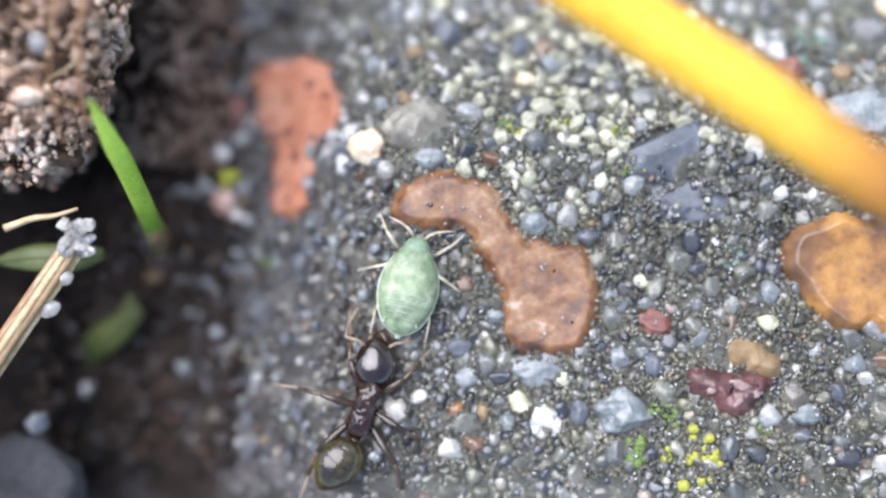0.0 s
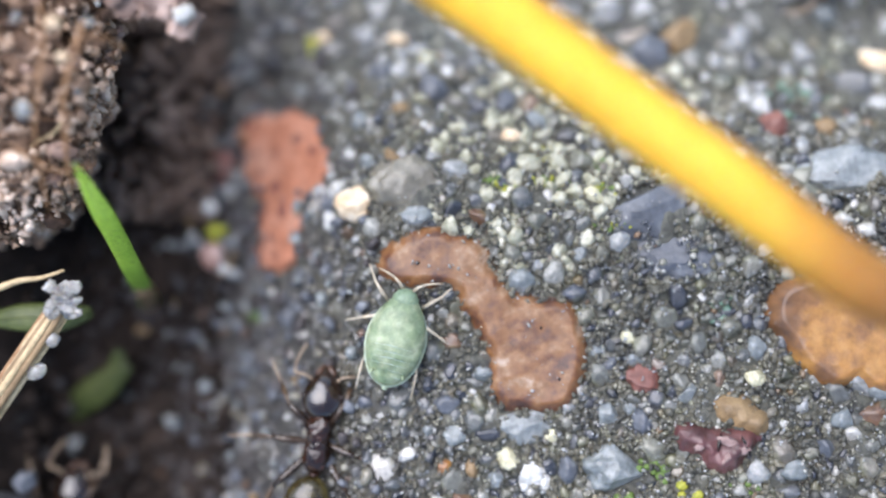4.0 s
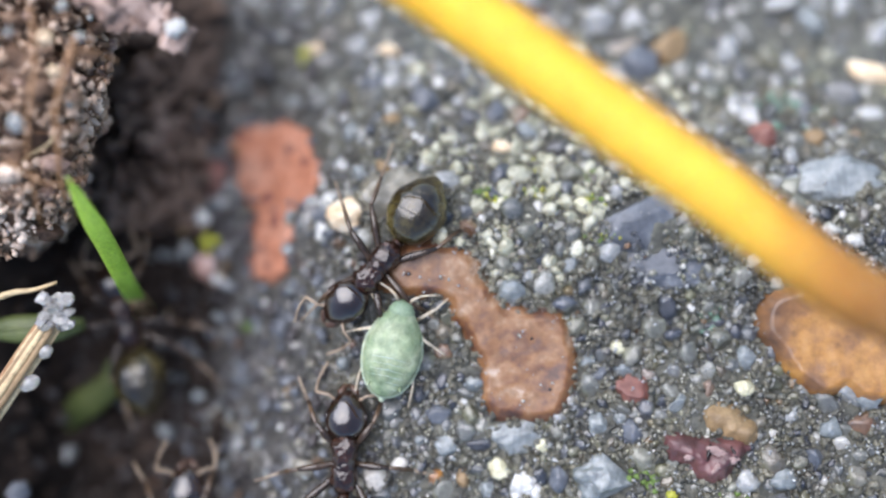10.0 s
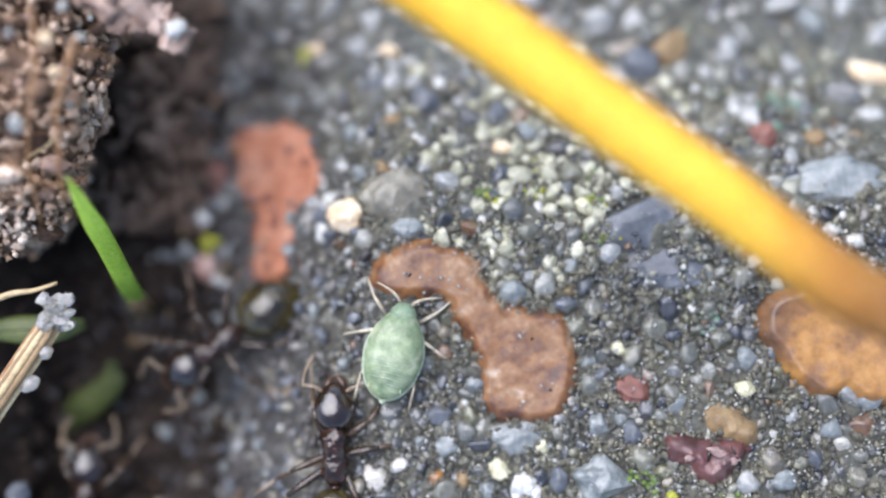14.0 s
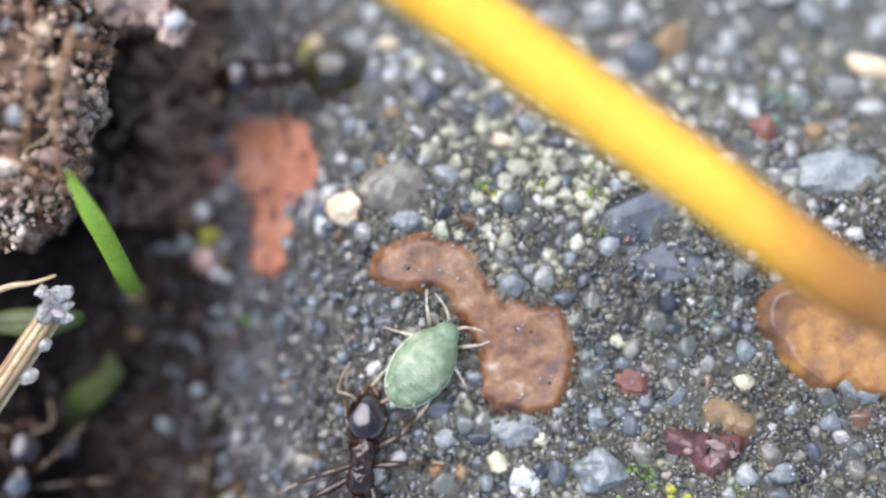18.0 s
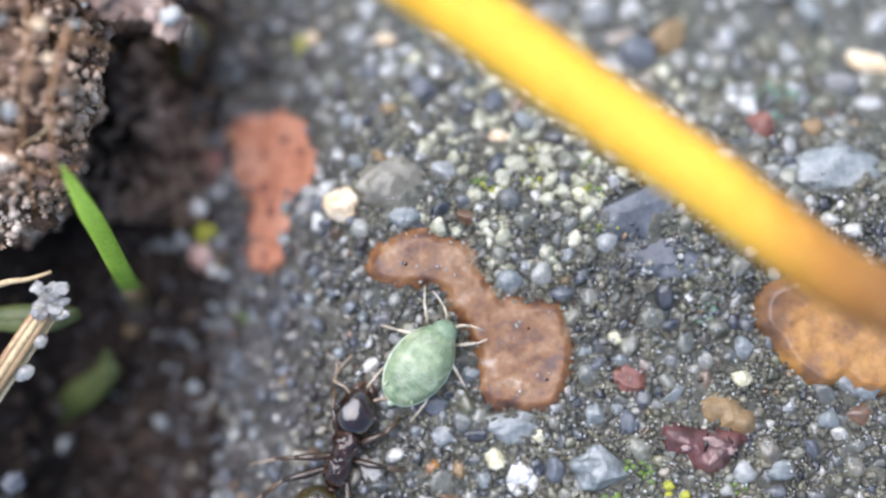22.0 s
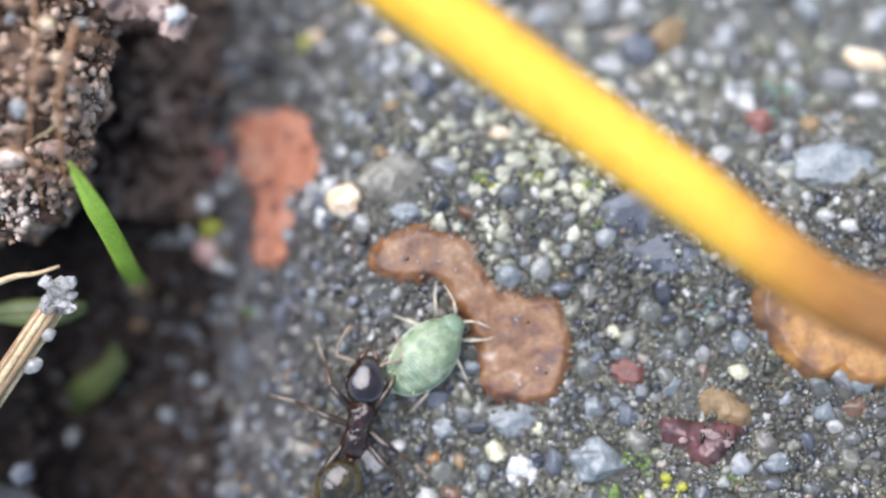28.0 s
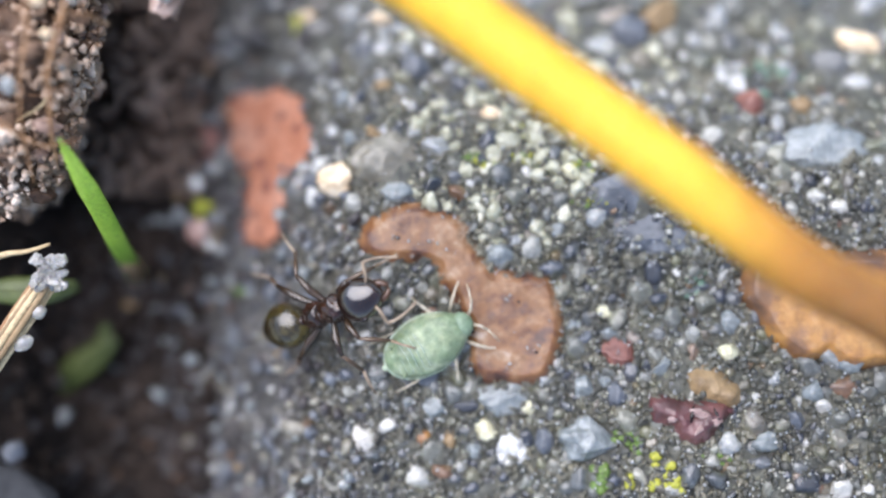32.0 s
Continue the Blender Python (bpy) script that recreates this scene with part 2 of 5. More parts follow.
M["greycrumb"] = mottled("grey_brown_crumb", ((0.3, (0.02, 0.017, 0.017)), (0.52, (0.05, 0.043, 0.044)), (0.75, (0.14, 0.128, 0.13))), 0.5, 0.5, 6.0, 0.06)
M["footsoil"] = mottled("foot_soil", ((0.3, (0.045, 0.028, 0.02)), (0.52, (0.13, 0.085, 0.06)), (0.75, (0.30, 0.22, 0.17))), 0.5, 0.55, 5.0, 0.06)
M["chip"] = mottled("pale_chip", ((0.3, (0.20, 0.12, 0.11)), (0.7, (0.40, 0.30, 0.28))), 2.0, 0.4, 8.0, 0.06)
# Humus for the joint, darkened in its colour for the shade of the crevice.
M["shadesoil"] = mottled("shade_dark_soil", ((0.3, (0.009, 0.006, 0.005)), (0.55, (0.026, 0.018, 0.014)), (0.8, (0.07, 0.05, 0.04))), 0.9, 0.85, 6.0, 0.1, spec=0.25)
M["crumb"] = mottled("soil_crumb", ((0.3, (0.13, 0.073, 0.046)), (0.5, (0.36, 0.235, 0.155)), (0.72, (0.80, 0.68, 0.58))), 0.7, 0.34, 4.0, 0.1, coat=0.5)
M["straw"] = mottled("dry_straw", ((0.3, (0.30, 0.20, 0.10)), (0.55, (0.52, 0.40, 0.23)), (0.8, (0.68, 0.57, 0.39))), 1.0, 0.5, 9.0, 0.05)
M["root"] = mottled("root_fibre", ((0.3, (0.18, 0.085, 0.035)), (0.7, (0.36, 0.20, 0.095))), 1.5, 0.55, 8.0, 0.03)
M["grass"] = mottled("green_grass", ((0.3, (0.17, 0.33, 0.025)), (0.7, (0.34, 0.52, 0.07))), 0.8, 0.42, 12.0, 0.02, sss=0.25, sss_mm=0.3)
M["olive"] = mottled("olive_leaf", ((0.3, (0.035, 0.05, 0.012)), (0.7, (0.085, 0.105, 0.025))), 0.8, 0.5, 6.0, 0.03)


def stalk_material():
    m, n, l, b = shader("yellow_stalk", 0.6, 0.3)
    v = coords(n, l)
    sep = n.new("ShaderNodeSeparateXYZ")
    l.new(v, sep.inputs[0])
    along = n.new("ShaderNodeMapRange")
    along.inputs["From Min"].default_value, along.inputs["From Max"].default_value = -4.0, 10.0
    l.new(sep.outputs["X"], along.inputs["Value"])
    c = ramp(n, l, along.outputs["Result"], ((0.0, (0.82, 0.455, 0.035)), (0.35, (0.84, 0.485, 0.045)), (0.62, (0.82, 0.47, 0.05)), (0.72, (0.78, 0.45, 0.05)), (0.79, (0.62, 0.31, 0.045)), (0.86, (0.42, 0.19, 0.04)), (0.95, (0.28, 0.13, 0.04))))
    fine = noise_at(n, l, v, 2.2, 4.0, 0.7)
    c = mix(n, l, c, ramp(n, l, fine, ((0.3, (0.72, 0.66, 0.55)), (0.55, (1, 1, 1)), (0.8, (1.1, 1.1, 1.15)))), 0.8, "MULTIPLY")
    l.new(c, b.inputs["Base Color"])
    b.inputs["Subsurface Weight"].default_value = 0.35
    b.inputs["Subsurface Radius"].default_value = (1.0, 0.6, 0.15)
    b.inputs["Subsurface Scale"].default_value = 0.6 * MM
    bump(n, l, b, fine, 0.5, 0.03)
    return m


M["stalk"] = stalk_material()
M["stalkrib"] = mottled("orange_rib", ((0.3, (0.36, 0.14, 0.025)), (0.7, (0.56, 0.27, 0.045))), 0.8, 0.5, 4.0, 0.03)
M["darkstone"] = mottled("dark_stone", ((0.3, (0.012, 0.013, 0.015)), (0.7, (0.04, 0.042, 0.046))), 0.7, 0.8, 5.0, 0.06, spec=0.2)
M["ant"] = mottled("ant_cuticle", ((0.3, (0.005, 0.003, 0.002)), (0.7, (0.022, 0.010, 0.006))), 1.5, 0.13, 4.0, 0.02, spec=0.8, coat=0.5)
M["gaster"] = mottled("gaster_cuticle", ((0.36, (0.012, 0.008, 0.004)), (0.48, (0.042, 0.032, 0.011)), (0.64, (0.13, 0.105, 0.034))), 0.6, 0.13, 4.0, 0.02, spec=0.6, coat=0.4)
M["antbrown"] = mottled("brown_cuticle", ((0.3, (0.007, 0.0035, 0.0025)), (0.55, (0.024, 0.010, 0.006)), (0.75, (0.07, 0.03, 0.018))), 2.6, 0.2, 5.0, 0.012, spec=0.5, coat=0.25)
M["mandible"] = mottled("mandible_cuticle", ((0.3, (0.035, 0.014, 0.007)), (0.7, (0.10, 0.045, 0.022))), 2.0, 0.3, 9.0, 0.01, coat=0.3)
M["antleg"] = mottled("leg_cuticle", ((0.3, (0.010, 0.006, 0.004)), (0.7, (0.05, 0.03, 0.017))), 2.0, 0.25, 12.0, 0.01, coat=0.25)
M["antshin"] = mottled("shin_cuticle", ((0.3, (0.028, 0.015, 0.009)), (0.7, (0.12, 0.075, 0.042))), 2.0, 0.28, 12.0, 0.01, coat=0.3)
M["antpale"] = mottled("pale_cuticle", ((0.3, (0.15, 0.10, 0.065)), (0.7, (0.34, 0.265, 0.19))), 2.0, 0.35, 12.0, 0.01)
M["gasterband"] = mottled("gaster_band", ((0.3, (0.01, 0.007, 0.004)), (0.7, (0.03, 0.022, 0.012))), 1.2, 0.2, 10.0, 0.006, coat=0.2)
M["aphid"] = mottled("aphid_skin", ((0.32, (0.105, 0.155, 0.088)), (0.44, (0.175, 0.235, 0.14)), (0.56, (0.265, 0.32, 0.205)), (0.7, (0.40, 0.44, 0.31))), 1.9, 0.45, 3.0, 0.006, sss=0.5, sss_mm=0.35)
M["aphidfold"] = mottled("aphid_fold", ((0.3, (0.28, 0.36, 0.26)), (0.7, (0.40, 0.47, 0.36))), 2.0, 0.45, 9.0, 0.006, sss=0.5, sss_mm=0.3)
M["aphidrim"] = mottled("aphid_pale", ((0.3, (0.36, 0.45, 0.31)), (0.7, (0.50, 0.57, 0.43))), 2.0, 0.5, 9.0, 0.006, sss=0.4, sss_mm=0.2)
M["aphidhead"] = mottled("aphid_head_skin", ((0.3, (0.13, 0.20, 0.13)), (0.7, (0.22, 0.29, 0.19))), 2.0, 0.45, 9.0, 0.012, sss=0.2, sss_mm=0.15)
M["aphidleg"] = mottled("aphid_leg", ((0.3, (0.36, 0.31, 0.23)), (0.7, (0.54, 0.48, 0.38))), 2.0, 0.45, 9.0, 0.008, sss=0.2, sss_mm=0.1)
M["eye"] = mottled("black_eye", ((0.3, (0.01, 0.008, 0.008)), (0.7, (0.025, 0.015, 0.015))), 3.0, 0.15, 20.0, 0.003)


# ---- shapes ----
def place(ob, m):
    ob.matrix_basis = m
    return ob


def mpose(x, y, z, rx=0, ry=0, rz=0):
    return pose(x * MM, y * MM, z * MM, rx, ry, rz)


def part(name, bm, material, parent=None, label="", smooth=True):
    """Links a bmesh in millimetres as one mesh object."""
    for v in bm.verts:
        v.co *= MM
    me = bpy.data.meshes.new(name)
    bm.to_mesh(me)
    bm.free()
    me.materials.append(material)
    if smooth:
        me.shade_smooth()
    ob = new(name, me)
    if parent:
        ob.parent = parent
    if label:
        ob["label"] = label
    return ob


def thing(name, x, y, z, label, category, group="", kind="", rz=0):
    ob = new(name)
    ob.empty_display_size = 0.001
    ob.matrix_basis = mpose(x, y, z, 0, 0, rz)
    return tagged(ob, label, category, group, kind)


def rock(rx, ry, rz, seed, rough=0.22, sub=3, freq=1.0, facets=0.0):
    """A rounded, uneven stone about its centre."""
    bm = bmesh.new()
    bmesh.ops.create_icosphere(bm, subdivisions=sub, radius=1.0)
    off = Vector((seed * 7.31, seed * 3.17, seed * 1.93))
    rng = random.Random(seed)
    cuts = [(Vector((rng.uniform(-1, 1), rng.uniform(-1, 1), rng.uniform(-0.6, 1))).normalized(), rng.uniform(0.52, 0.88)) for _ in range(int(facets))]
    for v in bm.verts:
        d = v.co.normalized()
        r = 1 + rough * noise.fractal(d * freq * 1.3 + off, 0.9, 2.1, 3)
        p = d * r
        for nrm, h in cuts:
            k = p.dot(nrm) - h
            if k > 0:
                p -= nrm * k * 0.9
        v.co = Vector((p.x * rx, p.y * ry, p.z * rz))
    return bm


def tube(points, radii, seg=10, bm=None, flat=1.0):
    """A tapered tube with closed ends through points."""
    bm = bm or bmesh.new()
    pts = [Vector(p) for p in points]
    rings, up = [], None
    for i, p in enumerate(pts):
        d = (pts[min(i + 1, len(pts) - 1)] - pts[max(i - 1, 0)]).normalized()
        if up is None:
            up = Vector((0, 0, 1)) if abs(d.z) < 0.9 else Vector((0, 1, 0))
        side = d.cross(up).normalized()
        up = side.cross(d).normalized()
        r = radii[i]
        rings.append([bm.verts.new(p + (side * math.cos(a) + up * math.sin(a) * flat) * r) for a in (2 * math.pi * k / seg for k in range(seg))])
    for a, b in zip(rings, rings[1:]):
        for k in range(seg):
            bm.faces.new((a[k], a[(k + 1) % seg], b[(k + 1) % seg], b[k]))
    bm.faces.new(rings[0][::-1])
    bm.faces.new(rings[-1])
    return bm


def smooth_line(points, n):
    """n points of a Catmull-Rom curve through the given ones."""
    P = [Vector(p) for p in points]
    P = [2 * P[0] - P[1], *P, 2 * P[-1] - P[-2]]
    out = []
    for i in range(n):
        u = i / (n - 1) * (len(P) - 3)
        k = min(int(u), len(P) - 4)
        t = u - k
        a, b, c, d = P[k:k + 4]
        out.append(0.5 * (2 * b + (c - a) * t + (2 * a - 5 * b + 4 * c - d) * t * t + (3 * b - a - 3 * c + d) * t ** 3))
    return out


def lump(bm, dx, dy, dz):
    bmesh.ops.translate(bm, verts=bm.verts, vec=(dx, dy, dz))
    return bm


# ---- ground ----
def smoothstep(u):
    u = max(0.0, min(1.0, u))
    return u * u * (3 - 2 * u)


def ground_z(x, y):
    """Height of the paving in millimetres: it falls away to a soil-filled joint."""
    e = -0.8 + 0.14 * max(-8, min(8, y))
    z = -5.2 * smoothstep((e - x) / 7.2)
    z -= 0.7 * smoothstep((-7.2 - 0.3 * max(0.0, min(8.0, y)) - x) / 3.0)
    z -= 4.3 * smoothstep((y - 0.2) / 7.0) * (0.35 + 0.65 * smoothstep((x + 6.0) / 7.0))
    z += 0.9 * smoothstep((-y - 1.5) / 5.0) * smoothstep((x - 1.0) / 7.0)
    return z


def far_steps(first, last, grow):
    out, step, x = [], first, 0.0
    while x < last:
        x += step
        step *= grow
        out.append(x)
    return out


def ground_sheet():
    """One sheet: fine in the middle, ever coarser to the horizon."""
    core = [-15 + 0.15 * i for i in range(201)]
    tail = far_steps(0.2, 40000.0, 1.35)
    xs = [-15 - t for t in reversed(tail)] + core + [15 + t for t in tail]
    core_y = [-10 + 0.15 * i for i in range(134)]
    ys = [-10 - t for t in reversed(tail)] + core_y + [core_y[-1] + t for t in tail]
    verts = []
    for y in ys:
        for x in xs:
            z = ground_z(x, y)
            z += 4.5 * smoothstep((-11.6 - x) / 3.0)
            near = abs(x) < 16 and abs(y) < 12
            if near:
                z += 0.16 * noise.fractal(Vector((x * 0.9, y * 0.9, 0.3)), 0.8, 2.0, 4) + 0.05 * noise.noise(Vector((x * 5, y * 5, 1.7)))
            verts.append((x * MM, y * MM, z * MM))
    w = len(xs)
    faces = [(j * w + i, j * w + i + 1, (j + 1) * w + i + 1, (j + 1) * w + i) for j in range(len(ys) - 1) for i in range(w - 1)]
    me = bpy.data.meshes.new("ground")
    me.from_pydata(verts, [], faces)
    me.materials.append(M["mortar"])
    me.shade_smooth()
    return tagged(new("ground", me), "grey weathered concrete paving full of sand grains, falling to a soil joint", "paving", kind="structure")


def ico(sub):
    bm = bmesh.new()
    bmesh.ops.create_icosphere(bm, subdivisions=sub, radius=1.0)
    v = np.array([tuple(p.co) for p in bm.verts])
    f = np.array([[q.index for q in p.verts] for p in bm.faces])
    bm.free()
    return v, f


def scatter(name, spots, material, seed, parent=None, label="", sub=1, rough=0.25, flat=(0.55, 1.0), facets=0):
    """Many small uneven grains at (x, y, z, r) in one mesh, for what nobody could count."""
    rng = np.random.default_rng(seed)
    v, f = ico(sub)
    n, k = len(spots), len(v)
    s = np.array(spots)
    q = rng.normal(size=(n, 4))
    q /= np.linalg.norm(q, axis=1)[:, None]
    a, b, c, d = q.T
    R = np.stack([1 - 2 * (c * c + d * d), 2 * (b * c - a * d), 2 * (b * d + a * c), 2 * (b * c + a * d), 1 - 2 * (b * b + d * d),
                  2 * (c * d - a * b), 2 * (b * d - a * c), 2 * (c * d + a * b), 1 - 2 * (b * b + c * c)], 1).reshape(n, 3, 3)
    axes = np.stack([rng.uniform(0.75, 1.35, n), rng.uniform(0.6, 1.05, n), rng.uniform(flat[0], flat[1], n)], 1)
    p = v[None] * (1 + rng.uniform(-rough, rough, (n, k, 1))) * axes[:, None]
    for _ in range(facets):
        cut = rng.normal(size=(n, 1, 3))
        cut /= np.linalg.norm(cut, axis=2, keepdims=True)
        over = np.maximum(0, (p * cut).sum(2) - rng.uniform(0.42, 0.8, (n, 1)))
        p -= cut * over[:, :, None]
    p = np.einsum("nij,nkj->nki", R, p) * s[:, None, 3:4] + s[:, None, :3]
    faces = (f[None] + (np.arange(n) * k)[:, None, None]).reshape(-1, 3)
    me = bpy.data.meshes.new(name)
    me.from_pydata((p.reshape(-1, 3) * MM).tolist(), [], faces.tolist())
    me.materials.append(material)
    me.shade_smooth()
    ob = new(name, me)
    ob.parent = parent
    return tagged(ob, label, kind="stuff")


ground = ground_sheet()
STONES = []
CELLS = {}


def taken(x, y, a, b, rot):
    """Books the ellipse of a stone, so that no grain is set into it."""
    STONES.append((x, y, a, b, rot))
    r = max(a, b) + 0.3
    for i in range(int(math.floor(x - r)), int(math.floor(x + r)) + 1):
        for j in range(int(math.floor(y - r)), int(math.floor(y + r)) + 1):
            CELLS.setdefault((i, j), []).append(STONES[-1])


def clear_of(x, y, r):
    for u, v, a, b, rot in CELLS.get((int(math.floor(x)), int(math.floor(y))), ()):
        dx, dy = x - u, y - v
        c, s = math.cos(rot), math.sin(rot)
        if ((dx * c + dy * s) / (a + r * 0.5)) ** 2 + ((dy * c - dx * s) / (b + r * 0.5)) ** 2 < 1:
            return False
    return True


def pebble(x, y, rx, ry, rot, mat, label, seed, high=0.75, lift=0.15, name="pebble", category="pebble", rough=0.32, facets=5, sub=4, freq=1.5, group="", book=0.92):
    """A stone bedded in the paving."""
    rz = min(rx, ry) * high
    z = ground_z(x, y) + rz * lift
    bm = rock(rx, ry, rz, seed, rough, sub, freq, facets)
    ob = part(name, bm, M[mat])
    ob.matrix_basis = mpose(x, y, z, 0, 0, rot)
    taken(x, y, rx * book, ry * book, radians(rot))
    return tagged(ob, label, category, group)


# ---- the larger stones ----
def slab(name, blobs, high, mat, seed, label, ragged=0.16, lumps=0.08, category="stone"):
    """A low stone bedded in the paving, its outline the union of (x, y, r) discs with a ragged edge."""
    step = 0.055
    x0, x1 = min(b[0] - b[2] for b in blobs) - 0.4, max(b[0] + b[2] for b in blobs) + 0.4
    y0, y1 = min(b[1] - b[2] for b in blobs) - 0.4, max(b[1] + b[2] for b in blobs) + 0.4
    nx, ny = int((x1 - x0) / step) + 2, int((y1 - y0) / step) + 2
    off = Vector((seed * 3.3, seed * 1.7, seed * 0.9))
    verts, inside = [], []
    for j in range(ny):
        for i in range(nx):
            x, y = x0 + i * step, y0 + j * step
            q = Vector((x, y, 0)) + off
            f = math.log(sum(math.exp(7 * (r - math.hypot(x - u, y - v))) for u, v, r in blobs)) / 7
            f += ragged * noise.noise(q * 1.5) + ragged * 0.5 * noise.noise(q * 4.0)
            rise = math.sqrt(max(0.0, min(1.0, (f + 0.05) / 0.36))) if f > -0.05 else 0.0
            z = ground_z(x, y) - 0.22 + (high + 0.22) * rise
            z += rise * (lumps * noise.fractal(q * 1.6, 0.8, 2.1, 3) + lumps * 0.45 * noise.noise(q * 3.6) + lumps * 0.15 * noise.noise(q * 9))
            verts.append((x * MM, y * MM, z * MM))
            inside.append(f > -0.12)
    faces = []
    for j in range(ny - 1):
        for i in range(nx - 1):
            k = (j * nx + i, j * nx + i + 1, (j + 1) * nx + i + 1, (j + 1) * nx + i)
            if any(inside[m] for m in k):
                faces.append(k)
    me = bpy.data.meshes.new(name)
    used = sorted({m for k in faces for m in k})
    index = {m: i for i, m in enumerate(used)}
    me.from_pydata([verts[m] for m in used], [], [[index[m] for m in k] for k in faces])
    me.materials.append(M[mat])
    me.shade_smooth()
    for u, v, r in blobs:
        taken(u, v, r * 0.9, r * 0.9, 0)
    return tagged(new(name, me), label, category)


rust = slab("rust_stone", (
    (-1.50, -0.74, 0.56), (-0.98, -0.62, 0.76), (-0.37, -0.54, 0.80), (0.25, -0.68, 0.80), (0.74, -1.34, 0.66), (1.09, -1.86, 0.66), (1.48, -2.37, 0.80),
    (2.17, -2.63, 0.98), (2.71, -2.45, 0.82), (2.09, -3.37, 1.12), (2.47, -3.55, 1.08), (1.81, -3.91, 0.82), (2.78, -3.13, 0.88), (2.63, -3.98, 0.74),
), 0.3, "rust", 3, "bent rust-brown stone with a mottled glossy surface, set in the paving", 0.09, 0.013)
for k, (x, y, r) in enumerate(((-0.92, -0.71, 0.07), (2.40, -2.45, 0.05), (2.89, -3.82, 0.05))):
    part("pit", lump(rock(r, r, 0.05, 3 + k, 0.1, 2), x, y, ground_z(x, y) + 0.28), M["eye"], rust, "small black pit")
brick = slab("brick_fragment", (
    (-6.20, 3.23, 0.75), (-5.17, 3.22, 0.8), (-4.36, 3.07, 0.6), (-5.63, 2.31, 0.95), (-4.50, 2.06, 0.85), (-4.01, 2.00, 0.5), (-5.27, 1.32, 0.8), (-5.27, 0.45, 0.78), (-5.29, -0.36, 0.78),
), 0.35, "brick", 5, "orange-red worn brick fragment with dark pits, set in the paving", 0.25, 0.08)
for k, (x, y) in enumerate(((-5.38, 2.57), (-5.06, 1.14), (-5.92, 1.97), (-4.75, 2.97), (-5.43, 0.02))):
    part("pit", lump(rock(0.13, 0.1, 0.08, 80 + k, 0.2, 2), x, y, ground_z(x, y) + 0.36), M["redpebble"], brick, "dark red pit")
pebble(-7.57, 2.17, 0.75, 0.6, 60, "redpebble", "dull brown-red stone beside the brick fragment", 27, 0.5, 0.1)
for k, (x, y, r) in enumerate(((-3.72, 1.22, 0.34), (-3.26, 1.32, 0.28), (-3.88, 0.78, 0.3), (-3.42, 0.44, 0.28), (-3.08, 0.95, 0.2))):
    pebble(x, y, r, r * 0.8, 40 * k, "white" if k % 2 else "clearquartz", "small sparkling quartz chip beside a cream grain", 30 + k, 0.9, 0.9, "quartz_chip", rough=0.5)
slab("amber_stone", (
    (9.24, -1.83, 0.7), (9.70, -2.06, 1.0), (10.38, -2.29, 1.25), (11.14, -2.44, 1.3), (11.91, -2.29, 1.3), (12.83, -2.44, 1.3), (11.54, -3.19, 1.0), (12.2, -3.3, 0.8), (10.09, -1.60, 0.8), (9.85, -2.7, 0.85), (10.25, -3.25, 0.72),
), 0.5, "amber", 9, "large glossy amber-brown stone with a dark middle, in the paving", 0.07, 0.012)
pebble(5.13, -3.80, 0.52, 0.40, -10, "redpebble", "small dull red angular pebble in the paving", 12)
slab("tan_pebble", ((7.26, -4.54, 0.34), (7.62, -4.66, 0.42), (8.03, -4.86, 0.36)), 0.42, "tan", 7, "tan-brown flat pebble beside a garnet-red one", 0.12, 0.07, "pebble")
garnet = slab("garnet_stone", ((6.38, -5.28, 0.38), (6.73, -5.39, 0.42), (7.35, -5.56, 0.42), (7.73, -5.38, 0.36), (7.05, -5.71, 0.34)), 0.48, "garnet", 8, "dark garnet-red broken stone with pale chips and a crack", 0.16, 0.12)
for k, (x, y, a, b) in enumerate(((7.21, -5.35, 0.28, 0.13), (7.57, -5.55, 0.2, 0.12), (6.47, -5.47, 0.16, 0.09), (7.15, -5.76, 0.22, 0.08))):
    c = part("chip", rock(a, b, 0.07, 90 + k, 0.5, 3, 2.0, 3), M["chip"], garnet, "pale chipped face")
    c.matrix_basis = mpose(x, y, ground_z(x, y) + 0.47, 0, 0, 25 * k - 20)
for x, y, rot in ((6.95, -5.42, -12), (7.66, -5.46, 24)):
    c = part("crack", rock(0.05, 0.26, 0.06, 95, 0.5, 3, 2.0, 1), M["eye"], garnet, "dark crack across the stone")
    c.matrix_basis = mpose(x, y, ground_z(x, y) + 0.45, 0, 0, rot)
pebble(4.41, -6.20, 0.82, 0.62, -12, "bluegrey", "smooth blue-grey rounded pebble in the paving", 15)
pebble(1.94, -5.13, 1.0, 0.45, 4, "bluegrey", "flat grey-green translucent stone below the rust stone", 16, 0.5, 0.0, book=0.7)
pebble(1.51, -5.98, 0.33, 0.32, 0, "yellowstone", "pale olive-yellow round grain in the paving", 17, 0.6)
pebble(2.13, -6.42, 0.42, 0.34, 15, "white", "chalk-white crumbly grain in the paving", 18, 0.7, 0.2, rough=0.4, facets=3, freq=2.0)
pebble(2.50, -6.58, 0.26, 0.22, 60, "white", "small chalk-white grain beside a larger one", 118, 0.7, 0.2, rough=0.4, facets=3, freq=2.0)
pebble(1.98, -6.74, 0.18, 0.15, 20, "white", "small chalk-white grain beside a larger one", 119, 0.7, 0.2, rough=0.4, facets=3)
pebble(8.05, -3.75, 0.30, 0.30, 0, "yellowstone", "round cream-yellow grain in the paving", 19, 0.8, 0.4)
pebble(-3.42, 0.92, 0.34, 0.32, 30, "slate", "dark grey stone between quartz chips", 20, 0.5, 0.1)
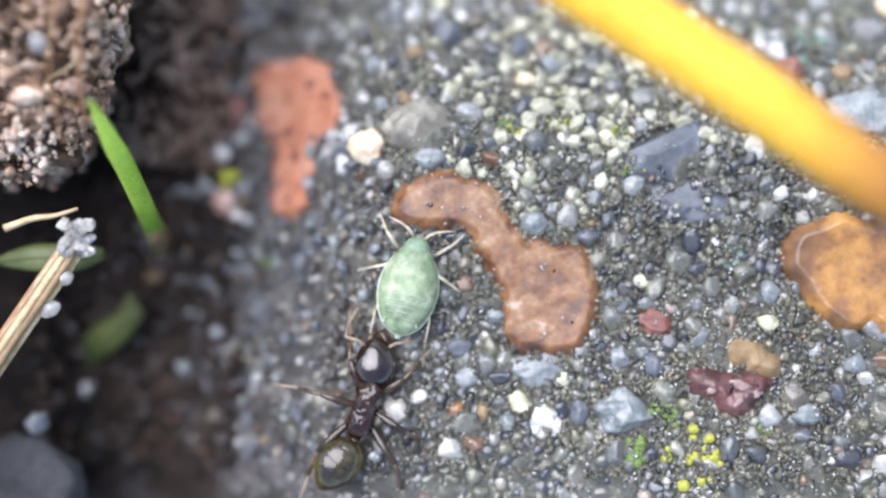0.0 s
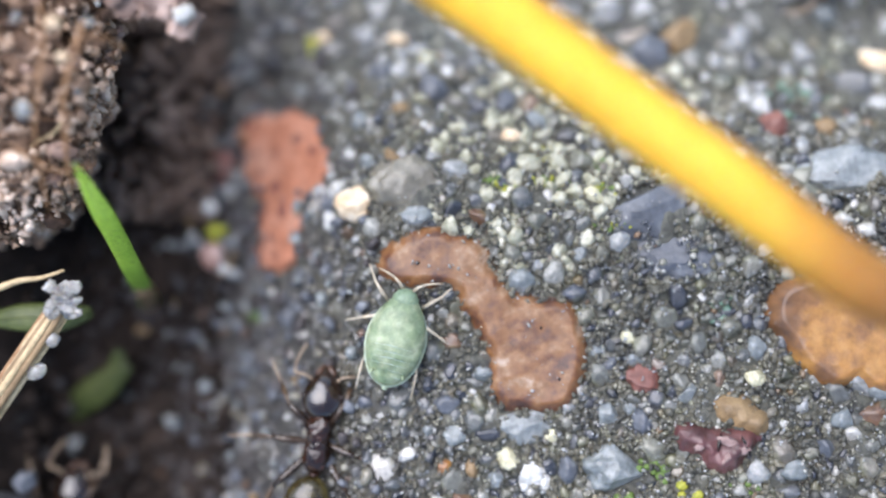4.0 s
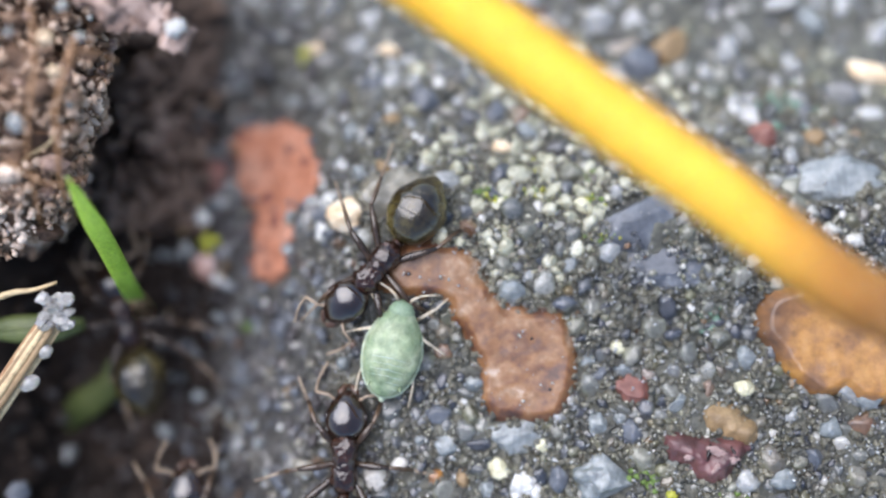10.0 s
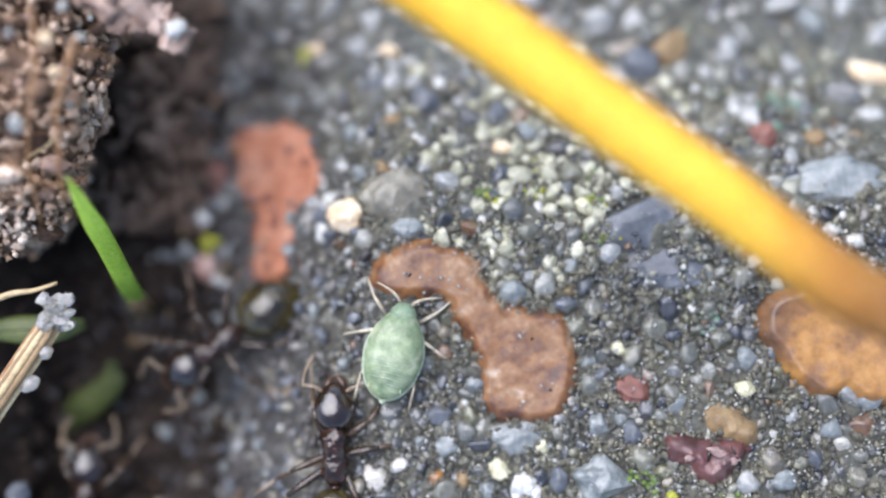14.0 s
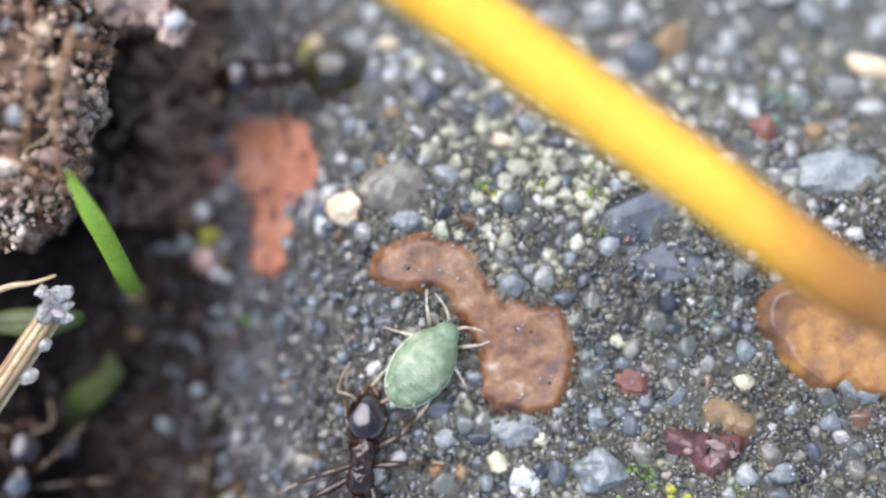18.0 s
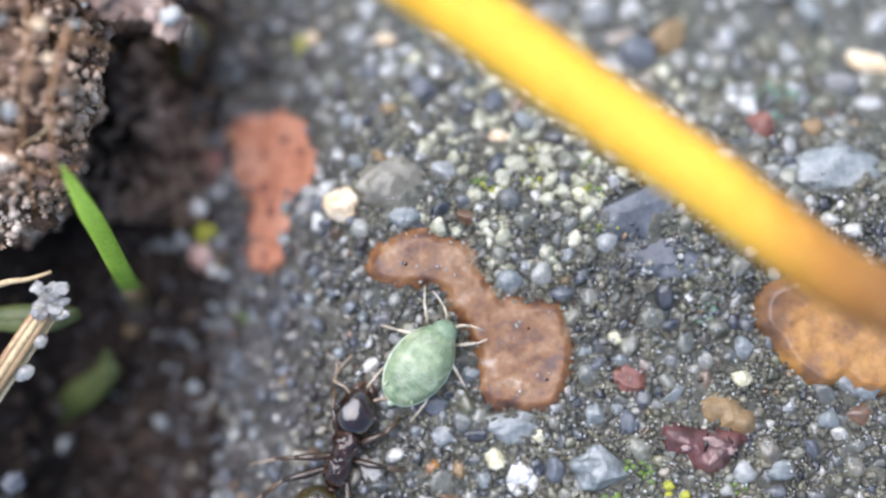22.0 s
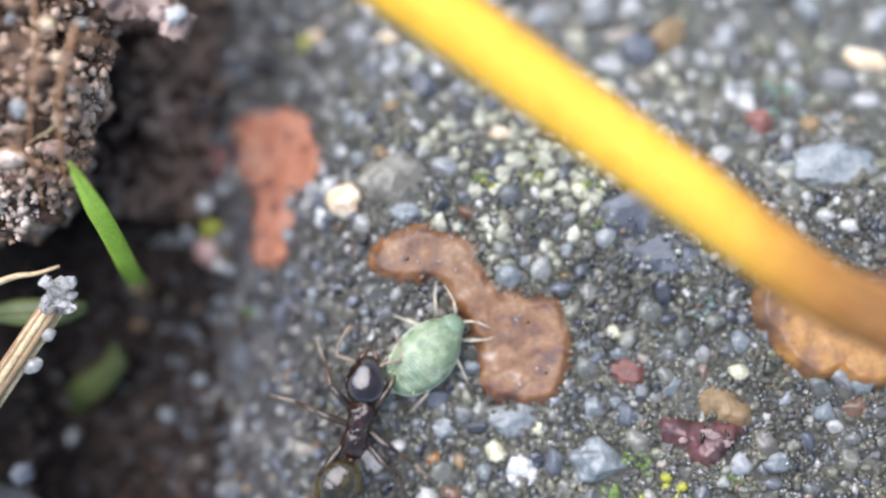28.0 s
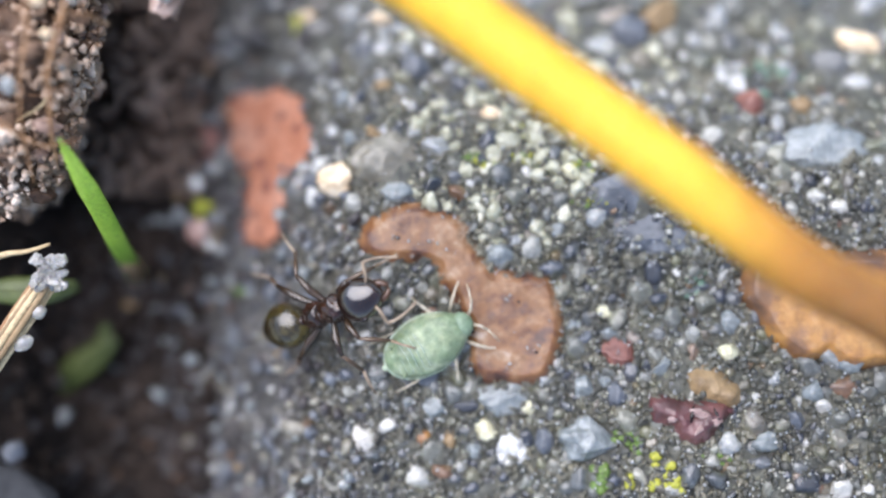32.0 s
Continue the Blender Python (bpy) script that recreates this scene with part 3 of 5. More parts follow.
pebble(-2.72, 0.86, 0.56, 0.50, -30, "cream", "cream-orange angular grain beside a quartz chip", 21, 0.8, 0.6)
pebble(-1.23, 1.34, 0.95, 0.85, 20, "greybrown", "flat translucent grey-brown stone in the paving", 22, 0.4, 0.0, book=0.85)
pebble(5.33, 0.63, 1.35, 0.95, 30, "slate", "large dark blue-grey stone bedded flat in the paving", 23, 0.3, -0.1, "slate_stone", "stone", book=0.85)
pebble(6.09, -0.52, 1.15, 0.75, -8, "slate", "broad grey-blue stone bedded flat in the paving", 24, 0.3, -0.1, "slate_stone", "stone", book=0.85)
pebble(10.74, 1.74, 1.5, 0.75, 12, "bluegrey", "pale grey large stone bedded in the paving", 25, 0.4, -0.1, book=0.7)
pebble(12.99, 5.26, 0.75, 0.36, -30, "cream", "bright cream angular stone in the paving", 26, 0.7, 0.2)


def yellow_stalk():
    """Dry grass stalk lying high across the paving."""
    th = thing("grass_stalk", 0, 0, 0, "thick bright yellow dry grass stalk arching over the paving", "grass stalk")
    line = smooth_line([(-9, 9.5, 6.5), (-2.66, 6.90, 6.8), (0.07, 5.19, 7.0), (3.13, 2.96, 7.0), (5.96, 0.93, 7.0), (8.34, -0.77, 6.6), (11.50, -2.50, 5.5), (15.5, -6.5, 1.5)], 70)
    rad = [0.78 - 0.18 * i / 69 for i in range(70)]
    bm = tube(line, rad, 20)
    for v in bm.verts:
        v.co += Vector((0, 0, 1)) * 0.03 * noise.noise(Vector((v.co.x * 0.4, v.co.y * 6, v.co.z * 6)))
    part("stem", bm, M["stalk"], th, "smooth yellow stem turning orange towards its foot")
    for k, a in enumerate((35, 75, 110, 150)):
        off = [Vector((0.55, 0.8, 0)) * (math.cos(radians(a)) * r * 0.985) + Vector((0, 0, math.sin(radians(a)) * r * 0.985)) for r in rad]
        part("rib", tube([p + o for p, o in zip(line, off)], [0.05 * r for r in rad], 6), M["stalkrib" if a < 60 else "stalk"], th, "fine lengthwise rib")
    # Added strip that gives the stem's +y edge its orange-brown tone.
    fold = [Vector((0.55, 0.8, 0)).normalized() * (0.80 * r) + Vector((0, 0, 0.02)) for r in rad]
    part("edge_strip", tube([p + o for p, o in zip(line, fold)], [r * (0.30 + 0.05 * noise.noise(Vector((i * 0.25, 0, 7)))) for i, r in enumerate(rad)], 12), M["stalkrib"], th, "orange-brown strip added along the stem's +y edge")
    return th


stalk = yellow_stalk()


# ---- soil joint ----
def bank_point(d, k=1.0):
    """A point of the bank in the direction d: blunt like a broken clod, undercut towards its foot."""
    n = (abs(d.x) ** 3.4 + abs(d.y) ** 3.4 + abs(d.z) ** 3.4) ** (1 / 3.4)
    p = Vector((-13.6 + 5.2 * k * d.x / n, 5.9 + 5.8 * k * d.y / n, -3.2 + 6.6 * k * d.z / n))
    p.x -= 0.5 * max(0.0, 1.6 - p.z)
    return p


def soil_bank():
    bm = bmesh.new()
    bmesh.ops.create_icosphere(bm, subdivisions=6, radius=1.0)
    for v in bm.verts:
        d = v.co.normalized()
        q = bank_point(d)
        v.co = q + d * (0.9 * noise.fractal(d * 2.6 + Vector((3, 1, 4)), 0.8, 2.1, 4) + 0.45 * noise.noise(q * 1.0) + 0.32 * noise.noise(q * 2.2) + 0.14 * noise.noise(q * 4.5) + 0.1 * noise.noise(q * 9.0) - 0.35)
    return tagged(part("soil_bank", bm, M["soil"]), "crumbly brown soil bank bound by fine roots, full of quartz grains", "soil")


bank = soil_bank()
ledge = bmesh.new()
tube(smooth_line([(-8.75, 6.75, 3.5), (-8.05, 6.15, 3.3), (-7.45, 5.78, 3.1), (-6.80, 5.42, 2.95), (-6.20, 5.18, 2.85)], 44), [0.76 - 0.012 * i - 0.12 * math.exp(-((i - 30) / 5) ** 2) for i in range(44)], 30, ledge, 0.34)
for v in ledge.verts:
    q = v.co.copy()
    v.co += Vector((0.42 * noise.noise(q * 1.7) + 0.24 * noise.noise(q * 4.4) + 0.12 * noise.noise(q * 10), 0.42 * noise.noise(q * 1.7 + Vector((9, 0, 0))) + 0.24 * noise.noise(q * 4.6) + 0.12 * noise.noise(q * 10.3), 0.22 * noise.noise(q * 2.4) + 0.1 * noise.noise(q * 7)))
part("ledge", ledge, M["ledge"], bank, "pale jutting soil ledge")
chip = part("quartz_grain", rock(0.32, 0.2, 0.2, 171, 0.6, 3, 2.2, 6), M["white"], bank, "bright quartz grain")
chip.matrix_basis = mpose(-6.47, 5.40, 3.15, 10, 20, 35)


def on_bank(rng):
    a, h = rng.uniform(-math.pi, math.pi), rng.uniform(0.05, 1.0)
    c = math.sqrt(max(0.0, 1 - h * h))
    d = Vector((c * math.cos(a), c * math.sin(a), h))
    q = bank_point(d) + d * (0.9 * noise.fractal(d * 2.6 + Vector((3, 1, 4)), 0.8, 2.1, 4) + rng.uniform(-0.25, 0.32))
    return q.x, q.y, q.z


rng = random.Random(5)
spots = []
for _ in range(15000):
    q = on_bank(rng)
    if q[0] > -15.5 and q[1] < 9.5 and noise.noise(Vector(q) * 1.3) > -0.25:
        spots.append((*q, rng.choice((0.04, 0.05, 0.07, 0.09, 0.12, 0.17)) * rng.uniform(0.7, 1.2)))
scatter("soil_crumb", spots, M["crumb"], 3, bank, "loose brown soil crumbs", sub=2, rough=0.22, facets=5)
for s in range(520):
    q = on_bank(rng)
    if q[0] > -13.0 and q[1] < 8.5 and q[2] > -1.0:
        r = rng.uniform(0.18, 0.42)
        c = part("clod", rock(r * 1.2, r * rng.uniform(0.4, 0.8), r * 0.7, 500 + s, 0.5, 3, 2.4, 3), M[rng.choice(("soil", "soil", "crumb", "ledge"))], bank)
        c.matrix_basis = mpose(*q, rng.uniform(0, 360), rng.uniform(0, 360), 0)
for s in range(150):
    q = on_bank(rng)
    if q[0] > -14.5 and q[1] < 8.5:
        r = rng.uniform(0.06, 0.15)
        g = part("quartz_grain", rock(r, r * 0.75, r * 0.7, 100 + s, 0.5, 3, 1.6, 6), M[rng.choice(("clearquartz", "white", "cream", "clearquartz", "crumb"))], bank)
        g.matrix_basis = mpose(q[0], q[1], q[2] + 0.12, rng.uniform(0, 360), rng.uniform(0, 360), 0)
for x, y, z, r, mat in ((-9.22, 4.85, 4.5, 0.2, "cream"), (-8.48, 4.91, 4.3, 0.15, "white"), (-10.01, 2.91, 4.1, 0.27, "quartz"), (-10.21, 5.06, 4.1, 0.16, "quartz"), (-8.95, 5.69, 4.1, 0.16, "white"), (-9.14, 4.15, 4.1, 0.18, "cream")):
    g = part("quartz_grain", rock(r, r * 0.8, r * 0.75, 160 + int(r * 100), 0.45, 3, 1.5, 6), M[mat], bank, "bright quartz grain")
    g.matrix_basis = mpose(x, y, z, 20, 30, 15)
for pts, r in (
    ([(-8.49, 4.88, 4.2), (-8.75, 4.11, 4.2), (-9.04, 3.09, 3.9), (-9.20, 1.93, 3.3), (-9.43, 1.15, 2.3)], 0.085),
    ([(-8.81, 4.46, 4.1), (-8.25, 4.57, 4.0), (-7.73, 4.43, 3.5)], 0.045),
    ([(-9.57, 5.57, 4.2), (-9.40, 4.23, 4.3), (-9.75, 2.42, 3.9), (-9.78, 0.57, 2.9)], 0.05),
    ([(-10.22, 2.02, 3.9), (-9.39, 1.50, 3.6), (-8.60, 1.67, 3.1)], 0.04),
):
    line = smooth_line([Vector(q) + Vector((0, 0, 0.3)) for q in pts], 26)
    bm = tube(line, [r * (1 - 0.02 * i) for i in range(26)], 8)
    for v in bm.verts:
        v.co += Vector((0.06 * noise.noise(v.co * 1.3), 0.06 * noise.noise(v.co * 1.3 + Vector((4, 4, 4))), 0))
    part("root", bm, M["root"], bank, "thin brown root fibre")
foot = []
for _ in range(900):
    x, y = min(rng.uniform(-11.0, -7.2), rng.gauss(-8.2, 0.7)), rng.uniform(0.6, 8.5)
    k = smoothstep((-7.6 - x) / 2.5)
    foot.append((x, y, ground_z(x, y) + rng.uniform(0.2, 0.6 + 2.2 * k), rng.uniform(0.1, 0.36)))
scatter("foot_crumb", foot, M["footsoil"], 61, bank, "brown crumbs heaped at the foot of the bank", sub=2, rough=0.2, facets=4)
for s in range(46):
    q = Vector(on_bank(rng))
    if q.x < -12.5 or q.y > 8:
        continue
    out = (q - Vector((-13.6, 5.9, -3.2))).normalized()
    d = Vector((rng.uniform(-1, 1), rng.uniform(-1, 1), rng.uniform(-0.6, 0.6)))
    pts = [q, q + out * 0.22 + d * 0.3, q + out * 0.18 + d * 0.7 + Vector((rng.uniform(-0.2, 0.2), rng.uniform(-0.2, 0.2), 0)), q - out * 0.15 + d * 1.1]
    part("root_hair", tube(smooth_line(pts, 12), [0.032 - 0.0012 * i for i in range(12)], 6), M[rng.choice(("root", "straw", "ledge"))], bank)
bm = tube(smooth_line([(-11.85, -1.44, 1.6), (-11.16, -1.18, 1.5), (-10.62, -1.10, 1.4), (-10.06, -0.91, 1.3)], 20), [0.1 - 0.003 * i for i in range(20)], 8)
tagged(part("root_fibre", bm, M["straw"]), "short pale root fibre sticking out of the soil", "root")


def grass_shoot():
    th = thing("grass_shoot", 0, 0, 0, "fresh green grass blade rising out of the soil joint", "grass")
    line = smooth_line([(-9.11, 1.71, 3.3), (-8.90, 0.97, 2.6), (-8.71, 0.01, 1.4), (-8.76, -1.05, -0.6), (-9.32, -1.81, -4.0), (-9.91, -2.45, -7.0)], 28)
    wide = [0.03 + 0.25 * min(1, i / 8) ** 0.75 for i in range(28)]
    part("blade", tube(line, wide, 12, None, 0.3), M["grass"], th)
    part("midrib", tube([q + Vector((0, 0, 0.075)) for q in line], [0.018] * 28, 6), M["grass"], th, "raised green midrib")
    part("sheath", tube([q + Vector((0.02, 0, 0)) for q in line[-9:]], [0.27 - 0.005 * i for i in range(9)], 10), M["tan"], th, "pale sheath at the blade's foot")
    return th


grass_shoot()


def straw():
    th = thing("straw", 0, 0, 0, "broken dry straw with sand grains stuck to its tip", "straw")
    a, b = Vector((-10.03, -1.64, 1.2)), Vector((-12.73, -5.81, 1.6))
    line = [a.lerp(b, i / 20) for i in range(21)]
    along = (b - a).normalized()
    side, up = along.cross(Vector((0, 0, 1))).normalized(), Vector((0, 0, 1))
    q = random.Random(4)
    for k in range(11):
        u = (k - 5) / 5
        r = q.uniform(0.055, 0.105)
        lift = 0.2 * math.sqrt(max(0, 1 - u * u)) + q.uniform(-0.04, 0.04)
        cut = q.uniform(-0.4, 0.35)
        pts = [p + side * (u * 0.27) + up * lift + along * (cut * max(0, 1 - i / 5)) for i, p in enumerate(line)]
        bm = tube(pts, [r * (0.6 + 0.4 * min(1, i / 4)) for i in range(21)], 8)
        for v in bm.verts:
            v.co += Vector((0.03, 0.03, 0.03)) * noise.noise(v.co * 2.0 + Vector((k, 0, 0)))
        part("fibre", bm, M[("straw", "straw", "tan", "straw", "root")[k % 5]], th)
    part("core", tube(line, [0.2] * 21, 10), M["straw"], th)
    rng = random.Random(9)
    for s in range(52):
        p = a + Vector((rng.uniform(-0.36, 0.40), rng.uniform(-0.42, 0.34), rng.uniform(0.0, 0.4)))
        r = rng.uniform(0.08, 0.24)
        g = part("sand_grain", rock(r * 1.3, r * 0.8, r * 0.6, 200 + s, 0.5, 3, 2.2, 9), M["clearquartz"], th, "", False)
        g.matrix_basis = mpose(*p, rng.uniform(0, 360), rng.uniform(0, 360), 0)
    for s, (x, y) in enumerate(((-10.76, -3.53), (-10.35, -2.70))):
        g = part("sand_grain", rock(0.3 - 0.08 * s, 0.2, 0.18, 230 + s, 0.15, 3), M["clearquartz"], th, "clear glassy sand grain")
        g.matrix_basis = mpose(x, y, 1.35, 0, 0, 30)


straw()
ob = part("dark_stone", rock(2.3, 1.9, 1.3, 51, 0.12, 4, 1.0, 7), M["darkstone"])
tagged(place(ob, mpose(-12.26, -9.42, -2.2, 8, -6, -30)), "dark grey flat-topped stone lying in the soil joint", "stone")
ob = part("dark_stone", rock(0.4, 0.34, 0.3, 52, 0.4, 4, 1.5, 5), M["slate"])
tagged(place(ob, mpose(-12.31, -7.18, -2.1, 8, -6, 20)), "small pale grey stone beside a dark one in the joint", "stone")


def leaf(pts, w, label):
    th = thing("moss_leaf", 0, 0, 0, label, "moss")
    line = smooth_line(pts, 18)
    part("blade", tube(line, [w * math.sin(math.pi * (0.12 + 0.8 * i / 17)) for i in range(18)], 12, None, 0.35), M["olive"], th)
    part("vein", tube([q + Vector((0, 0, w * 0.34)) for q in line], [0.04] * 18, 6), M["olive"], th)


leaf([(-9.93, -3.91, -4.0), (-10.78, -4.59, -4.5), (-11.75, -5.28, -5.0), (-12.73, -6.26, -6.0)], 0.5, "dull olive moss leaf deep in the soil joint")
leaf([(-10.08, -2.13, -1.0), (-10.89, -2.26, -0.6), (-11.99, -2.26, -0.6), (-13.10, -2.37, -1.0)], 0.42, "yellow-olive moss leaf behind a broken straw")
leaf([(-10.19, -3.47, -4.0), (-10.49, -4.40, -4.4), (-11.26, -4.95, -4.6)], 0.35, "dull olive moss leaf deep in the soil joint")

# ---- grains of the paving ----
def set_grain(x, y, r, mat, seed, squash=0.8, rot=0.0):
    """A grain of the paving with a look of its own."""
    r = 0.7 * r if mat == 'white' and x > -5.0 else r
    g = part("grain", rock(r, r * squash, r * 0.65, seed, 0.24, 3, 1.4, 5), M[mat], ground)
    g.matrix_basis = mpose(x, y, ground_z(x, y) + 0.2 * r + (0.55 if x < -6.5 else 0.0), 0, 0, rot)
    taken(x, y, r * 0.8, r * squash * 0.8, radians(rot))


set_grain(0.58, -4.23, 0.18, 'white', 600, 0.90, 107)
set_grain(8.78, -4.93, 0.20, 'white', 601, 0.69, 16)
set_grain(5.90, -4.97, 0.14, 'white', 602, 0.94, 14)
set_grain(5.67, -5.46, 0.12, 'white', 603, 0.72, 139)
set_grain(5.54, -2.74, 0.12, 'white', 604, 0.72, 26)
set_grain(6.35, -0.08, 0.26, 'white', 605, 0.84, 91)
set_grain(4.74, 0.48, 0.20, 'quartz', 606, 0.89, 20)
set_grain(4.52, -0.11, 0.37, 'quartz', 607, 0.75, 38)
set_grain(1.06, 0.79, 0.23, 'white', 608, 0.72, 96)
set_grain(8.19, -2.97, 0.37, 'bluegrey', 609, 0.79, 95)
set_grain(10.86, -3.85, 0.46, 'quartz', 610, 0.82, 109)
set_grain(4.77, -2.72, 0.26, 'yellowstone', 611, 0.79, 143)
set_grain(4.91, -3.28, 0.28, 'bluegrey', 612, 0.79, 168)
set_grain(0.86, -3.72, 0.31, 'bluegrey', 613, 0.73, 175)
set_grain(-0.95, 0.55, 0.43, 'bluegrey', 614, 0.68, 179)
set_grain(0.09, 1.82, 0.40, 'quartz', 615, 0.94, 2)
set_grain(-0.48, 4.26, 0.55, 'slate', 616, 0.76, 123)
set_grain(-0.10, 4.90, 0.36, 'white', 617, 0.81, 77)
set_grain(-1.64, 6.05, 0.34, 'cream', 618, 0.70, 169)
set_grain(-0.27, 3.72, 0.22, 'white', 619, 0.85, 133)
set_grain(-0.74, 3.13, 0.24, 'white', 620, 0.92, 175)
set_grain(-1.47, 3.68, 0.32, 'tan', 621, 0.70, 176)
set_grain(1.56, 3.92, 0.42, 'slate', 622, 0.94, 35)
set_grain(7.54, 4.77, 0.26, 'white', 623, 0.93, 74)
set_grain(9.23, 3.18, 0.48, 'redpebble', 624, 0.86, 149)
set_grain(10.66, 3.10, 0.41, 'tan', 625, 0.76, 3)
set_grain(6.78, -1.65, 0.25, 'white', 626, 0.87, 51)
set_grain(8.41, 7.23, 0.24, 'white', 627, 0.84, 179)
set_grain(6.31, -4.16, 0.33, 'bluegrey', 628, 0.68, 33)
set_grain(4.21, -4.78, 0.37, 'bluegrey', 629, 0.81, 88)
set_grain(5.09, -4.91, 0.36, 'slate', 630, 0.81, 74)
set_grain(3.93, -3.05, 0.25, 'bluegrey', 631, 0.65, 28)
set_grain(4.23, -3.43, 0.26, 'slate', 632, 0.67, 54)
set_grain(3.15, -4.58, 0.25, 'quartz', 633, 0.82, 161)
set_grain(4.80, -4.62, 0.21, 'bluegrey', 634, 0.81, 149)
set_grain(1.32, -3.98, 0.18, 'bluegrey', 635, 0.81, 33)
set_grain(-0.14, -4.52, 0.37, 'slate', 636, 0.75, 5)
set_grain(-0.60, -5.22, 0.22, 'bluegrey', 637, 0.85, 23)
set_grain(0.09, -5.37, 0.37, 'bluegrey', 638, 0.84, 109)
set_grain(9.29, -4.51, 0.27, 'quartz', 639, 0.71, 98)
set_grain(8.57, -3.04, 0.23, 'white', 640, 0.79, 134)
set_grain(10.32, -4.80, 0.39, 'bluegrey', 641, 0.76, 59)
set_grain(11.46, -3.93, 0.52, 'bluegrey', 642, 0.84, 6)
set_grain(8.97, -6.11, 0.42, 'bluegrey', 643, 0.66, 178)
set_grain(8.00, -6.18, 0.39, 'quartz', 644, 0.77, 138)
set_grain(9.82, -5.52, 0.36, 'slate', 645, 0.73, 124)
set_grain(2.70, -5.35, 0.21, 'yellowstone', 646, 0.92, 102)
set_grain(3.07, -6.25, 0.40, 'slate', 647, 0.76, 110)
set_grain(1.17, -6.60, 0.28, 'bluegrey', 648, 0.81, 33)
set_grain(0.55, -6.29, 0.31, 'tan', 649, 0.67, 105)
set_grain(-0.22, -6.22, 0.25, 'amber', 650, 0.80, 68)
set_grain(-1.22, -3.98, 0.18, 'bluegrey', 651, 0.72, 128)
set_grain(1.86, -1.22, 0.40, 'bluegrey', 652, 0.94, 13)
set_grain(2.32, -0.75, 0.22, 'quartz', 653, 0.84, 55)
set_grain(3.48, -0.45, 0.25, 'bluegrey', 654, 0.92, 35)
set_grain(2.94, 0.63, 0.18, 'white', 655, 0.68, 50)
set_grain(4.77, 1.50, 0.25, 'quartz', 656, 0.94, 143)
set_grain(3.89, 1.10, 0.34, 'yellowstone', 657, 0.66, 150)
set_grain(1.89, 1.74, 0.22, 'white', 658, 0.82, 52)
set_grain(2.63, 2.23, 0.20, 'white', 659, 0.72, 166)
set_grain(1.71, 2.84, 0.32, 'cream', 660, 0.74, 147)
set_grain(2.38, 3.28, 0.38, 'bluegrey', 661, 0.80, 142)
set_grain(5.98, 5.55, 0.66, 'slate', 662, 0.93, 44)
set_grain(6.92, 6.13, 0.73, 'tan', 663, 0.78, 75)
set_grain(8.58, 4.01, 0.32, 'white', 664, 0.79, 161)
set_grain(8.83, 6.13, 0.50, 'quartz', 665, 0.77, 73)
set_grain(11.37, 7.06, 0.61, 'bluegrey', 666, 0.67, 111)
set_grain(10.65, 5.55, 0.50, 'quartz', 667, 0.67, 104)
set_grain(4.86, 7.06, 0.47, 'quartz', 668, 0.87, 176)
set_grain(-2.12, 4.98, 0.40, 'slate', 669, 0.86, 24)
set_grain(-2.74, 3.36, 0.36, 'bluegrey', 670, 0.92, 75)
set_grain(-4.04, 6.32, 0.35, 'cream', 671, 0.75, 158)
set_grain(-2.32, 2.10, 0.32, 'bluegrey', 672, 0.67, 152)
set_grain(-1.65, 2.25, 0.28, 'tan', 673, 0.73, 128)
set_grain(-7.57, 0.92, 0.27, 'white', 674, 0.91, 131)
set_grain(-8.15, -0.02, 0.25, 'quartz', 675, 0.79, 111)
set_grain(-7.46, -0.61, 0.46, 'pink', 676, 0.8, 99)
set_grain(-7.02, -0.98, 0.22, 'white', 776, 0.8, 20)
set_grain(-7.86, -0.24, 0.2, 'quartz', 777, 0.8, 70)
set_grain(-8.83, 1.11, 0.29, 'quartz', 677, 0.89, 83)
set_grain(-6.74, -1.14, 0.25, 'quartz', 678, 0.89, 24)
set_grain(-4.39, -1.15, 0.27, 'slate', 679, 0.69, 89)
set_grain(-3.62, -1.92, 0.23, 'bluegrey', 680, 0.73, 138)
set_grain(-4.75, -2.41, 0.37, 'slate', 681, 0.80, 116)
set_grain(-5.38, -1.70, 0.17, 'white', 682, 0.69, 125)
set_grain(-4.42, -4.09, 0.26, 'tan', 683, 0.80, 117)
set_grain(-6.15, -3.81, 0.24, 'quartz', 684, 0.87, 9)
set_grain(-3.81, -6.21, 0.48, 'greybrown', 685, 0.71, 157)
set_grain(-4.68, -5.25, 0.21, 'white', 686, 0.89, 7)
set_grain(-6.29, -6.20, 0.28, 'quartz', 687, 0.69, 48)
set_grain(-7.60, -4.64, 0.29, 'bluegrey', 688, 0.77, 48)
set_grain(-8.84, -5.83, 0.33, 'bluegrey', 689, 0.67, 155)
set_grain(-9.83, -2.93, 0.26, 'tan', 690, 0.71, 23)
set_grain(-12.05, -6.61, 0.48, 'bluegrey', 691, 0.68, 44)

